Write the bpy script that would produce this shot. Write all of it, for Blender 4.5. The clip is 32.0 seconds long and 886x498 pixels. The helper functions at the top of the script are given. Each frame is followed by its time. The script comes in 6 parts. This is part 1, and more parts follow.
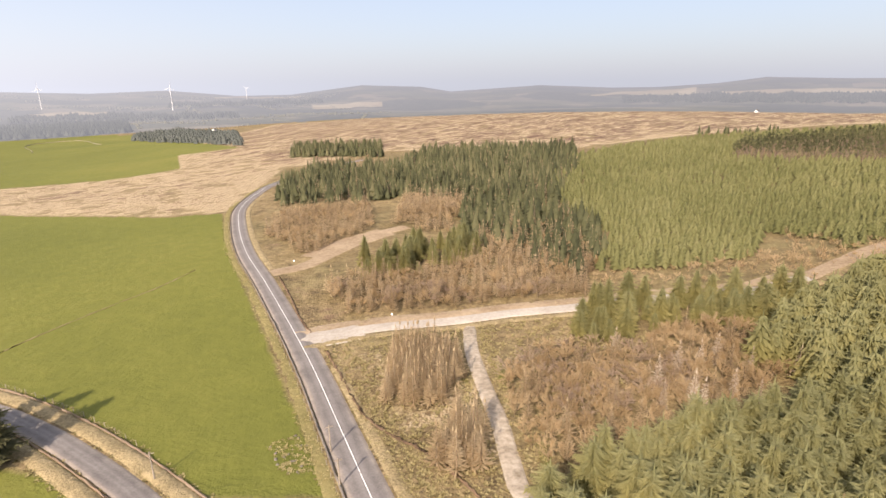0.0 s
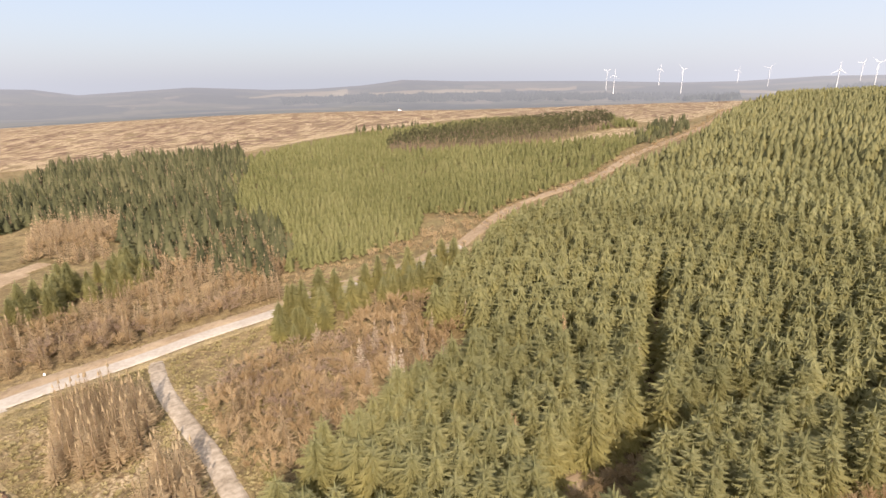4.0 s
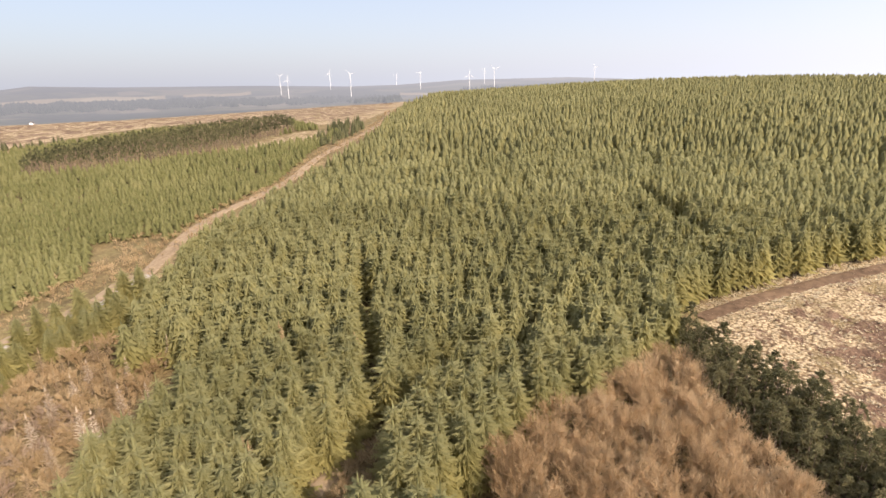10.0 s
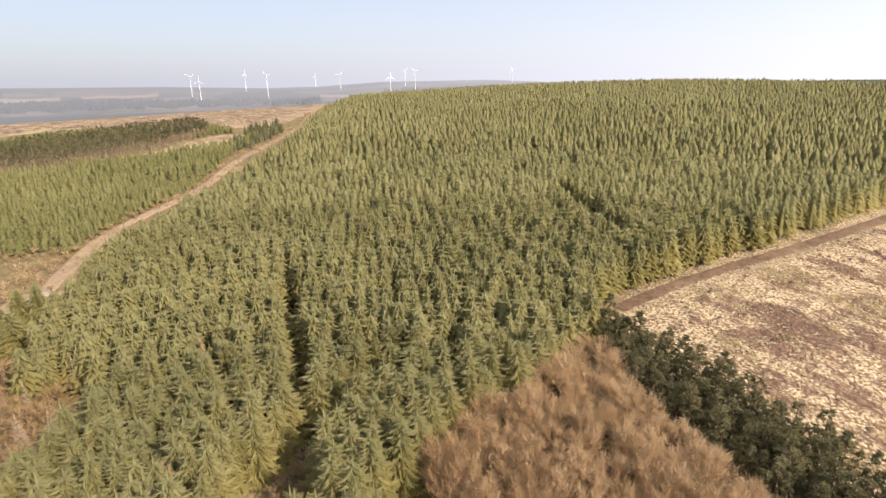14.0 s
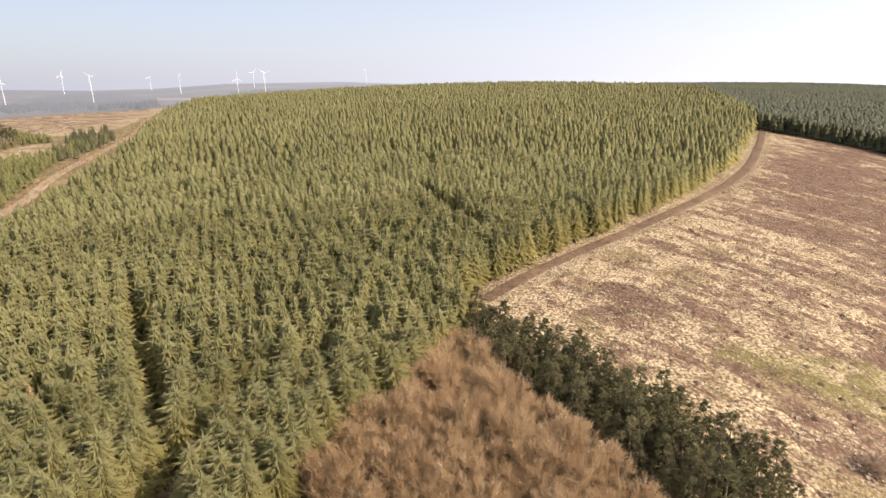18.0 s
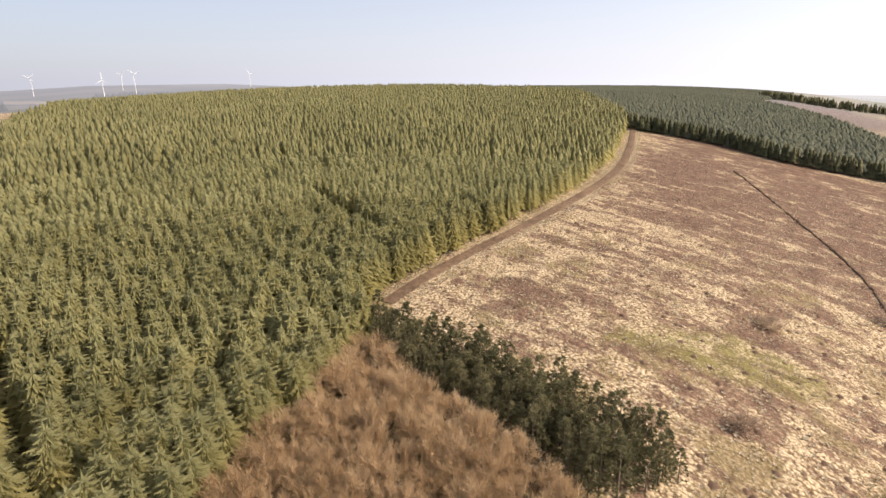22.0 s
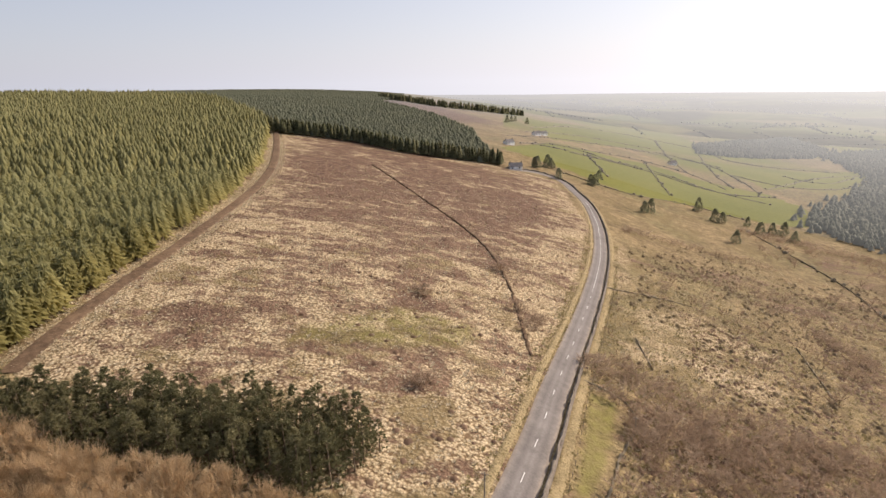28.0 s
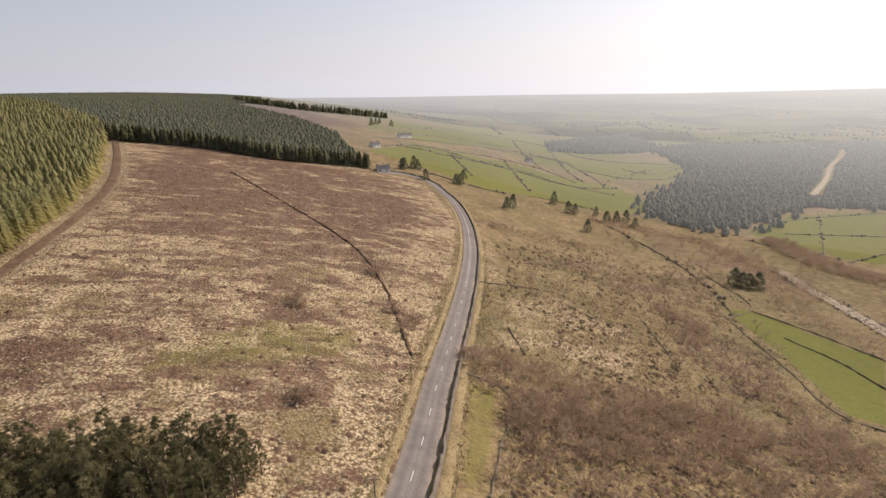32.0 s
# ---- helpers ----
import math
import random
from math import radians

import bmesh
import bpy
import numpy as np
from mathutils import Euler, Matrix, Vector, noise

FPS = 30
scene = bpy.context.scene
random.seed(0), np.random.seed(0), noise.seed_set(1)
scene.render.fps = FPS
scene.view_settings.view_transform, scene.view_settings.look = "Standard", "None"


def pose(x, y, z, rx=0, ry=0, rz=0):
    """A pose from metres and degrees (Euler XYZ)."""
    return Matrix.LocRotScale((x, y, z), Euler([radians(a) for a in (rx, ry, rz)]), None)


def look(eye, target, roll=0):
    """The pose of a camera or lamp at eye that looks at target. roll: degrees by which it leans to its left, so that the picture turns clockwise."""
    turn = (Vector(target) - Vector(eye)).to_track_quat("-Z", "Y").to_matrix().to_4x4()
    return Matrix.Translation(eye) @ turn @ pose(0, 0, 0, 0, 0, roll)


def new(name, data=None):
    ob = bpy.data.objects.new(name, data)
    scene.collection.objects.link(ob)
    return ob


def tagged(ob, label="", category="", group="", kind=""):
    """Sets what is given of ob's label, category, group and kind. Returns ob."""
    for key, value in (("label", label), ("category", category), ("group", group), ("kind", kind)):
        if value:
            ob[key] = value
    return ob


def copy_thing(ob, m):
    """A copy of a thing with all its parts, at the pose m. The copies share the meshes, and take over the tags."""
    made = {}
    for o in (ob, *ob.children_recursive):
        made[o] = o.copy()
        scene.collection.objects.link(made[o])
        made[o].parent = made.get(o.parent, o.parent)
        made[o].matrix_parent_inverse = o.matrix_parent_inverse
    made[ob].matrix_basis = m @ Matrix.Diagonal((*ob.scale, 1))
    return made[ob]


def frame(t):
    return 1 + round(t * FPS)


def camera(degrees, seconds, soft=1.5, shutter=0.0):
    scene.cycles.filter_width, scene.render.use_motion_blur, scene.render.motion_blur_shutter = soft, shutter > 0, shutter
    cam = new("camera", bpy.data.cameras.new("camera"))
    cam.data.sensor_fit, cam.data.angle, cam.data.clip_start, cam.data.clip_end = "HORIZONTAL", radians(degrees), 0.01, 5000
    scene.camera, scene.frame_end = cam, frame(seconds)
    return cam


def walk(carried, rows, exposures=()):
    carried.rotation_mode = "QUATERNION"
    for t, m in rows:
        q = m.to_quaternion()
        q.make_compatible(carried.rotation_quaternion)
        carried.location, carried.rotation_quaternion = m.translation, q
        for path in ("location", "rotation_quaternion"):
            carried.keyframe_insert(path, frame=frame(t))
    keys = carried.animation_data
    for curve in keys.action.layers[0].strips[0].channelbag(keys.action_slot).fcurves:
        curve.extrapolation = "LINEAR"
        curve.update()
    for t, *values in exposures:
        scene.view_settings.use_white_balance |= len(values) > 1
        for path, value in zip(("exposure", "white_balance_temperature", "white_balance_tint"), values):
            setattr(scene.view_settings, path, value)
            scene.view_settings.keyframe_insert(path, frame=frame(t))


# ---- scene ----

# The drone hovers and turns: seconds, bearing (clockwise), tilt below level, lean
cam = camera(78.87, 32.0, soft=1.5)
TURN = [
    (0.0, 0.00, 17.00, -0.78),
    (0.5, 1.84, 17.04, -0.78),
    (1.0, 5.23, 17.03, -0.84),
    (1.5, 11.18, 17.10, -0.92),
    (2.0, 18.16, 17.15, -1.06),
    (2.5, 24.60, 17.22, -1.13),
    (4.5, 38.27, 17.22, -0.73),
    (5.0, 44.91, 17.26, -0.88),
    (5.5, 50.49, 17.29, -0.98),
    (6.0, 52.17, 17.28, -1.07),
    (6.5, 53.26, 17.27, -1.01),
    (7.0, 56.41, 17.28, -1.06),
    (7.5, 58.04, 17.28, -1.10),
    (8.0, 59.41, 17.27, -1.10),
    (8.5, 61.51, 17.31, -1.16),
    (9.0, 63.57, 17.30, -1.13),
    (9.5, 65.22, 17.30, -1.12),
    (10.0, 66.06, 17.29, -1.18),
    (10.5, 66.60, 17.26, -1.18),
    (11.0, 67.69, 17.26, -1.11),
    (11.5, 68.50, 17.27, -1.03),
    (12.0, 68.91, 17.26, -0.96),
    (12.5, 69.64, 17.24, -0.89),
    (13.0, 71.14, 17.23, -0.86),
    (13.5, 72.91, 17.23, -0.87),
    (15.5, 79.10, 17.19, -0.96),
    (16.0, 82.71, 17.21, -0.93),
    (16.5, 85.50, 17.21, -0.95),
    (17.0, 86.19, 17.22, -0.94),
    (17.5, 87.79, 17.19, -0.85),
    (18.0, 88.90, 17.23, -0.82),
    (18.5, 89.58, 17.14, -0.98),
    (19.0, 90.96, 17.10, -0.96),
    (19.5, 92.68, 17.09, -0.92),
    (20.0, 94.28, 17.10, -0.96),
    (20.5, 95.91, 17.09, -0.88),
    (21.0, 97.31, 17.09, -0.80),
    (21.5, 98.46, 17.10, -0.73),
    (22.0, 100.07, 17.12, -0.66),
    (22.5, 101.99, 17.14, -0.62),
    (23.0, 103.52, 17.10, -0.63),
    (23.5, 104.98, 17.06, -0.67),
    (24.0, 106.88, 17.05, -0.68),
    (24.5, 108.67, 17.04, -0.67),
    (26.5, 120.53, 17.11, -0.85),
    (27.0, 128.59, 17.21, -0.93),
    (27.5, 134.09, 17.27, -1.13),
    (28.0, 135.95, 17.28, -1.12),
    (28.5, 137.16, 17.28, -1.05),
    (29.0, 139.31, 17.25, -1.04),
    (29.5, 142.20, 17.26, -1.11),
    (30.0, 145.63, 17.30, -1.11),
    (30.5, 147.91, 17.28, -1.16),
    (31.0, 148.99, 17.26, -1.09),
    (31.5, 149.62, 17.26, -1.04),
    (32.0, 149.99, 17.27, -1.01),
]
walk(cam, [(t, pose(0, 0, 57.0, 90 - tilt, 0, -bearing) @ pose(0, 0, 0, 0, 0, lean)) for t, bearing, tilt, lean in TURN],
     exposures=[(0.0, 0.92, 6900, 17), (13.0, 0.92, 6900, 17), (19.0, 0.80, 6900, 17), (23.0, 0.66, 6900, 17), (27.0, 0.38, 6900, 17), (29.0, 0.20, 6900, 17), (32.0, 0.06, 6900, 17)])

# Daylight: sun high in the south behind the first view, thin haze
SUN_BEARING, SUN_HEIGHT = 203.0, 34.0
world = bpy.data.worlds.new("sky")
scene.world = world
world.use_nodes = True
wn = world.node_tree.nodes
sky = wn.new("ShaderNodeTexSky")
sky.sky_type, sky.sun_disc = "NISHITA", False
sky.sun_elevation, sky.sun_rotation = radians(SUN_HEIGHT), radians(SUN_BEARING)
sky.air_density, sky.dust_density, sky.ozone_density, sky.altitude = 1.0, 1.2, 3.0, 200
wn["Background"].inputs["Strength"].default_value = 0.095
wl = world.node_tree.links
a, e = radians(SUN_BEARING), radians(SUN_HEIGHT)
SUN_WAY = (math.sin(a) * math.cos(e), math.cos(a) * math.cos(e), math.sin(e))


def sky_math(op, *vals):
    m = wn.new("ShaderNodeMath")
    m.operation = op
    for sock, v in zip(m.inputs, vals):
        if isinstance(v, (int, float)):
            sock.default_value = v
        else:
            wl.new(v, sock)
    return m.outputs["Value"]


# haze that thickens towards the horizon and brightens towards the sun, all round
way = wn.new("ShaderNodeTexCoord").outputs["Generated"]
split = wn.new("ShaderNodeSeparateXYZ")
wl.new(way, split.inputs["Vector"])
dot = wn.new("ShaderNodeVectorMath")
dot.operation = "DOT_PRODUCT"
dot.inputs[1].default_value = SUN_WAY
wl.new(way, dot.inputs[0])
height = sky_math("MAXIMUM", split.outputs["Z"], 0.0)
thick = sky_math("ADD", sky_math("MULTIPLY", sky_math("POWER", 2.718, sky_math("MULTIPLY", height, -8.5)), 0.50), 0.45)
facing = sky_math("MULTIPLY", sky_math("ADD", dot.outputs["Value"], 1.0), 0.5)
glow = sky_math("ADD", sky_math("ADD", 0.9, sky_math("MULTIPLY", sky_math("POWER", facing, 8.0), 2.4)), sky_math("MULTIPLY", facing, 2.05))
haze = wn.new("ShaderNodeVectorMath")
haze.operation = "SCALE"
tone = wn.new("ShaderNodeMix")
tone.data_type = "RGBA"
tone.inputs["A"].default_value, tone.inputs["B"].default_value = (2.95, 3.25, 3.8, 1), (3.2, 3.12, 3.05, 1)
warm = sky_math("POWER", facing, 2.6)
wl.new(warm, tone.inputs["Factor"])
wl.new(tone.outputs["Result"], haze.inputs[0])
wl.new(glow, haze.inputs["Scale"])
air = wn.new("ShaderNodeMix")
air.data_type = "RGBA"
wl.new(thick, air.inputs["Factor"])
wl.new(sky.outputs["Color"], air.inputs["A"])
wl.new(haze.outputs["Vector"], air.inputs["B"])
wl.new(air.outputs["Result"], wn["Background"].inputs["Color"])
sun_data = bpy.data.lights.new("sun", "SUN")
sun_data.energy, sun_data.angle, sun_data.color = 4.3, radians(0.6), (1.0, 0.90, 0.76)
sun = new("sun", sun_data)
sun.matrix_world = look((0, 0, 300), Vector((0, 0, 300)) - Vector(SUN_WAY))

# Height of the land: profiles outward from the hovering point, by bearing (clockwise from +y)
EYE = 57.0
RADII = np.array([0, 40, 90, 150, 240, 380, 600, 950, 1500, 2400, 4900])
BEARINGS, HEIGHTS = [], []


def profile(bearing, *z):
    BEARINGS.append(bearing)
    HEIGHTS.append((0.5,) + z)


profile(-60, 0, -1, -3, -6, -12, -22, -34, -42, -40, 20)
profile(-38, 0, -1, -3, -6, -14, -25, -38, -45, -44, 18)
profile(-20, 0, -2, -3, -3, -6, -12, -20, -40, -45, 20)
profile(0, 0, -2, -3, -2, 1, 5, 11, -22, -44, 40)
profile(20, 0, 0, 0, 2, 5, 8, 14, -20, -44, 36)
profile(38, 0, 1, 2, 5, 9, 14, 9, -26, -36, 50)
profile(52, 0, 2, 4, 8, 13, 20, 17, -10, -30, 45)
profile(65, 0, 2, 5, 10, 18, 27, 29, 4, -14, 30)
profile(80, 0, 2, 6, 14, 25, 37, 42, 26, 0, 20)
profile(95, 0, 2, 6, 14, 26, 38, 44, 45, 30, 0)
profile(110, 0, 2, 5, 11, 20, 32, 42, 46, 30, -20)
profile(120, 0, 1, 3, 7, 15, 27, 40, 45, 20, -60)
profile(132, -1, -2, -2, -2, 3, 8, 22, 32, -10, -95)
profile(148, -3, -8, -13, -15, -15, -14, -15, -40, -80, -100)
profile(160, -4, -14, -24, -32, -42, -55, -70, -90, -100, -100)
profile(175, -6, -20, -34, -50, -68, -80, -88, -95, -100, -95)
profile(190, -8, -26, -42, -60, -75, -82, -90, -95, -95, -75)
profile(215, -8, -24, -36, -52, -66, -76, -84, -90, -90, -70)
profile(255, -3, -8, -12, -18, -26, -36, -46, -50, -50, 0)
profile(300, 0, -1, -3, -6, -12, -22, -34, -42, -40, 20)


def _land_table():
    u = np.linspace(0, np.log(4900 / 20 + 1), 220)            # log distance
    rr = 20 * (np.exp(u) - 1)
    rows = np.array([np.interp(rr, RADII, z) for z in HEIGHTS])
    az = np.arange(-60, 301, 2.0)
    tab = np.array([np.interp(az, BEARINGS, rows[:, j]) for j in range(len(u))]).T
    for _ in range(14):                                        # round the bends
        tab = (np.roll(tab[:-1], 1, 0) + 2 * tab[:-1] + np.roll(tab[:-1], -1, 0)) / 4
        tab = np.vstack([tab, tab[:1]])
        pad = np.pad(tab, ((0, 0), (1, 1)), "edge")
        tab = (pad[:, :-2] + 2 * tab + pad[:, 2:]) / 4
    return u, tab


LAND_U, LAND = _land_table()


def land(x, y):
    """Height of the land at x, y (arrays or numbers)."""
    x, y = np.asarray(x, float), np.asarray(y, float)
    r = np.hypot(x, y)
    a = (np.degrees(np.arctan2(x, y)) + 60) % 360 / 2.0
    v = np.log(r / 20 + 1) / LAND_U[1]
    i, j = np.clip(a.astype(int), 0, LAND.shape[0] - 2), np.clip(v.astype(int), 0, LAND.shape[1] - 2)
    fa, fv = a - i, np.clip(v - j, 0, 1)
    z = (LAND[i, j] * (1 - fa) + LAND[i + 1, j] * fa) * (1 - fv) + (LAND[i, j + 1] * (1 - fa) + LAND[i + 1, j + 1] * fa) * fv
    roll = np.sin(x / 37 + 1.3 * np.sin(y / 53)) * np.sin(y / 41 + np.sin(x / 61))
    big = np.sin(x / 310 + 2 * np.sin(y / 470)) * np.sin(y / 260 + 1.5 * np.sin(x / 390))
    return z + roll * np.clip(r - 60, 0, 240) / 240 * 0.5 + big * np.clip(r - 500, 0, 2500) / 2500 * 14


# ---- materials ----
def nodes_of(name, rough=0.9):
    m = bpy.data.materials.new(name)
    m.use_nodes = True
    p = m.node_tree.nodes["Principled BSDF"]
    p.inputs["Roughness"].default_value = rough
    p.inputs["Specular IOR Level"].default_value = 0.2
    return m, m.node_tree, p


def nd(tree, kind, **kw):
    n = tree.nodes.new(kind)
    for k, v in kw.items():
        n.inputs[k.replace("_", " ")].default_value = v
    return n


def noise_fac(tree, scale, detail=4.0, rough=0.6, stretch=(1, 1, 1), turn=0.0):
    tc = tree.nodes.new("ShaderNodeNewGeometry")
    mp = tree.nodes.new("ShaderNodeMapping")
    mp.vector_type = "TEXTURE"
    mp.inputs["Scale"].default_value = tuple(1 / v for v in stretch)
    mp.inputs["Rotation"].default_value = (0, 0, radians(turn))
    n = nd(tree, "ShaderNodeTexNoise", Scale=scale, Detail=detail, Roughness=rough)
    tree.links.new(tc.outputs["Position"], mp.inputs["Vector"])
    tree.links.new(mp.outputs["Vector"], n.inputs["Vector"])
    return n.outputs["Fac"]


def ramp(tree, fac, *stops):
    r = tree.nodes.new("ShaderNodeValToRGB")
    while len(r.color_ramp.elements) < len(stops):
        r.color_ramp.elements.new(0.5)
    for el, (pos, col) in zip(r.color_ramp.elements, stops):
        el.position, el.color = pos, (*col, 1) if len(col) == 3 else col
    tree.links.new(fac, r.inputs["Fac"])
    return r.outputs["Color"]


def mix(tree, fac, c1, c2, how="MIX"):
    m = tree.nodes.new("ShaderNodeMix")
    m.data_type, m.blend_type = "RGBA", how
    for sock, v in ((m.inputs["Factor"], fac), (m.inputs["A"], c1), (m.inputs["B"], c2)):
        if isinstance(v, (int, float)):
            sock.default_value = v
        elif isinstance(v, tuple):
            sock.default_value = (*v, 1)
        else:
            tree.links.new(v, sock)
    return m.outputs["Result"]


def calc(tree, op, *vals):
    m = tree.nodes.new("ShaderNodeMath")
    m.operation = op
    for sock, v in zip(m.inputs, vals):
        if isinstance(v, (int, float)):
            sock.default_value = v
        else:
            tree.links.new(v, sock)
    return m.outputs["Value"]


def bump(tree, p, fac, strength, dist):
    b = nd(tree, "ShaderNodeBump", Strength=strength, Distance=dist)
    tree.links.new(fac, b.inputs["Height"])
    tree.links.new(b.outputs["Normal"], p.inputs["Normal"])


def plain(name, c1, c2, scale, rough=0.9, detail=5.0, bumpy=0.0, dist=0.1, metal=0.0):
    """Two tones mixed by noise at two scales."""
    m, t, p = nodes_of(name, rough)
    f = noise_fac(t, scale, detail)
    g = noise_fac(t, scale * 0.13, 3)
    s = calc(t, "ADD", calc(t, "MULTIPLY", f, 0.6), calc(t, "MULTIPLY", g, 0.5))
    t.links.new(ramp(t, s, (0.35, c1), (0.72, c2)), p.inputs["Base Color"])
    p.inputs["Metallic"].default_value = metal
    if bumpy:
        bump(t, p, f, bumpy, dist)
    return m


def foliage(name, c1, c2, c3, translucent=0.42, spread=1.0, skirt=None, tip=None):
    """Needles or twigs: tone by plant (tint), by patch and by twig."""
    m, t, p = nodes_of(name, 0.75)
    at = t.nodes.new("ShaderNodeAttribute")
    at.attribute_name = "tint"
    oi = t.nodes.new("ShaderNodeObjectInfo")
    geo = t.nodes.new("ShaderNodeNewGeometry")
    plant = calc(t, "FRACT", calc(t, "ADD", at.outputs["Fac"], oi.outputs["Random"]))
    twig = geo.outputs["Random Per Island"]
    patch = noise_fac(t, 0.018, 3)
    s = calc(t, "ADD", calc(t, "MULTIPLY", plant, 0.45 * spread), calc(t, "MULTIPLY", twig, 0.35 * spread))
    s = calc(t, "ADD", s, calc(t, "MULTIPLY", calc(t, "SUBTRACT", patch, 0.5), 1.1))
    c = ramp(t, s, (0.08, c1), (0.42, c2), (0.85, c3))
    if skirt:                                                 # warmer tint low on the crown, cooler towards the tip
        at2 = t.nodes.new("ShaderNodeAttribute")
        at2.attribute_name = "up"
        patchy = calc(t, "ADD", at2.outputs["Fac"], calc(t, "MULTIPLY", calc(t, "SUBTRACT", noise_fac(t, 0.16, 3), 0.5), 0.7))
        c = mix(t, 1.0, c, ramp(t, patchy, (0.3, skirt), (0.92, tip)), "MULTIPLY")
    t.links.new(c, p.inputs["Base Color"])
    if translucent:
        tr = t.nodes.new("ShaderNodeBsdfTranslucent")
        t.links.new(c, tr.inputs["Color"])
        ms = t.nodes.new("ShaderNodeMixShader")
        ms.inputs["Fac"].default_value = translucent
        t.links.new(p.outputs["BSDF"], ms.inputs[1])
        t.links.new(tr.outputs["BSDF"], ms.inputs[2])
        t.links.new(ms.outputs["Shader"], t.nodes["Material Output"].inputs["Surface"])
    return m


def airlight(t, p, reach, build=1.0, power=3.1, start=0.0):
    """Haze painted as emission into far surfaces, as bright as the sky behind."""
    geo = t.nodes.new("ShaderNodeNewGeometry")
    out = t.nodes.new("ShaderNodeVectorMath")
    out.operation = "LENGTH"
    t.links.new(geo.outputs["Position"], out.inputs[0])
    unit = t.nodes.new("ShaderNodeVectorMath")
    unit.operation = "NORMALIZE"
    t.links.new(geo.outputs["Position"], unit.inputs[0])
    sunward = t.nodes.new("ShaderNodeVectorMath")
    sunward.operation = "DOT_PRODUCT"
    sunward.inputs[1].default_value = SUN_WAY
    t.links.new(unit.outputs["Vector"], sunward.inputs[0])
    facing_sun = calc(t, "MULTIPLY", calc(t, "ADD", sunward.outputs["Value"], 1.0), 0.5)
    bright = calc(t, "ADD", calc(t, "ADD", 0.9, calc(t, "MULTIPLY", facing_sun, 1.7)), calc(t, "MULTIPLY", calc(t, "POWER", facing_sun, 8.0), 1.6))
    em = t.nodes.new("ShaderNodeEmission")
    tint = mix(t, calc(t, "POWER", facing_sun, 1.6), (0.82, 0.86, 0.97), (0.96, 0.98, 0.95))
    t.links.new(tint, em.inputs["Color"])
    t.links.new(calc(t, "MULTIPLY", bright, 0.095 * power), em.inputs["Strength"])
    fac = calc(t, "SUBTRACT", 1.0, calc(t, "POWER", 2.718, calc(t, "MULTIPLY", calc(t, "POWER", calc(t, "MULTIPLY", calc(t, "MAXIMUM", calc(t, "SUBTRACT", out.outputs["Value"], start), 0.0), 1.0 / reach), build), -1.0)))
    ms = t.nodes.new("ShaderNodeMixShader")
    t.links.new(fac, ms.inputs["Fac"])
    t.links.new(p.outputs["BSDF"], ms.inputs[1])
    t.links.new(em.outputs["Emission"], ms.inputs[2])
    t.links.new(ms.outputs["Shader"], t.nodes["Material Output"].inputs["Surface"])


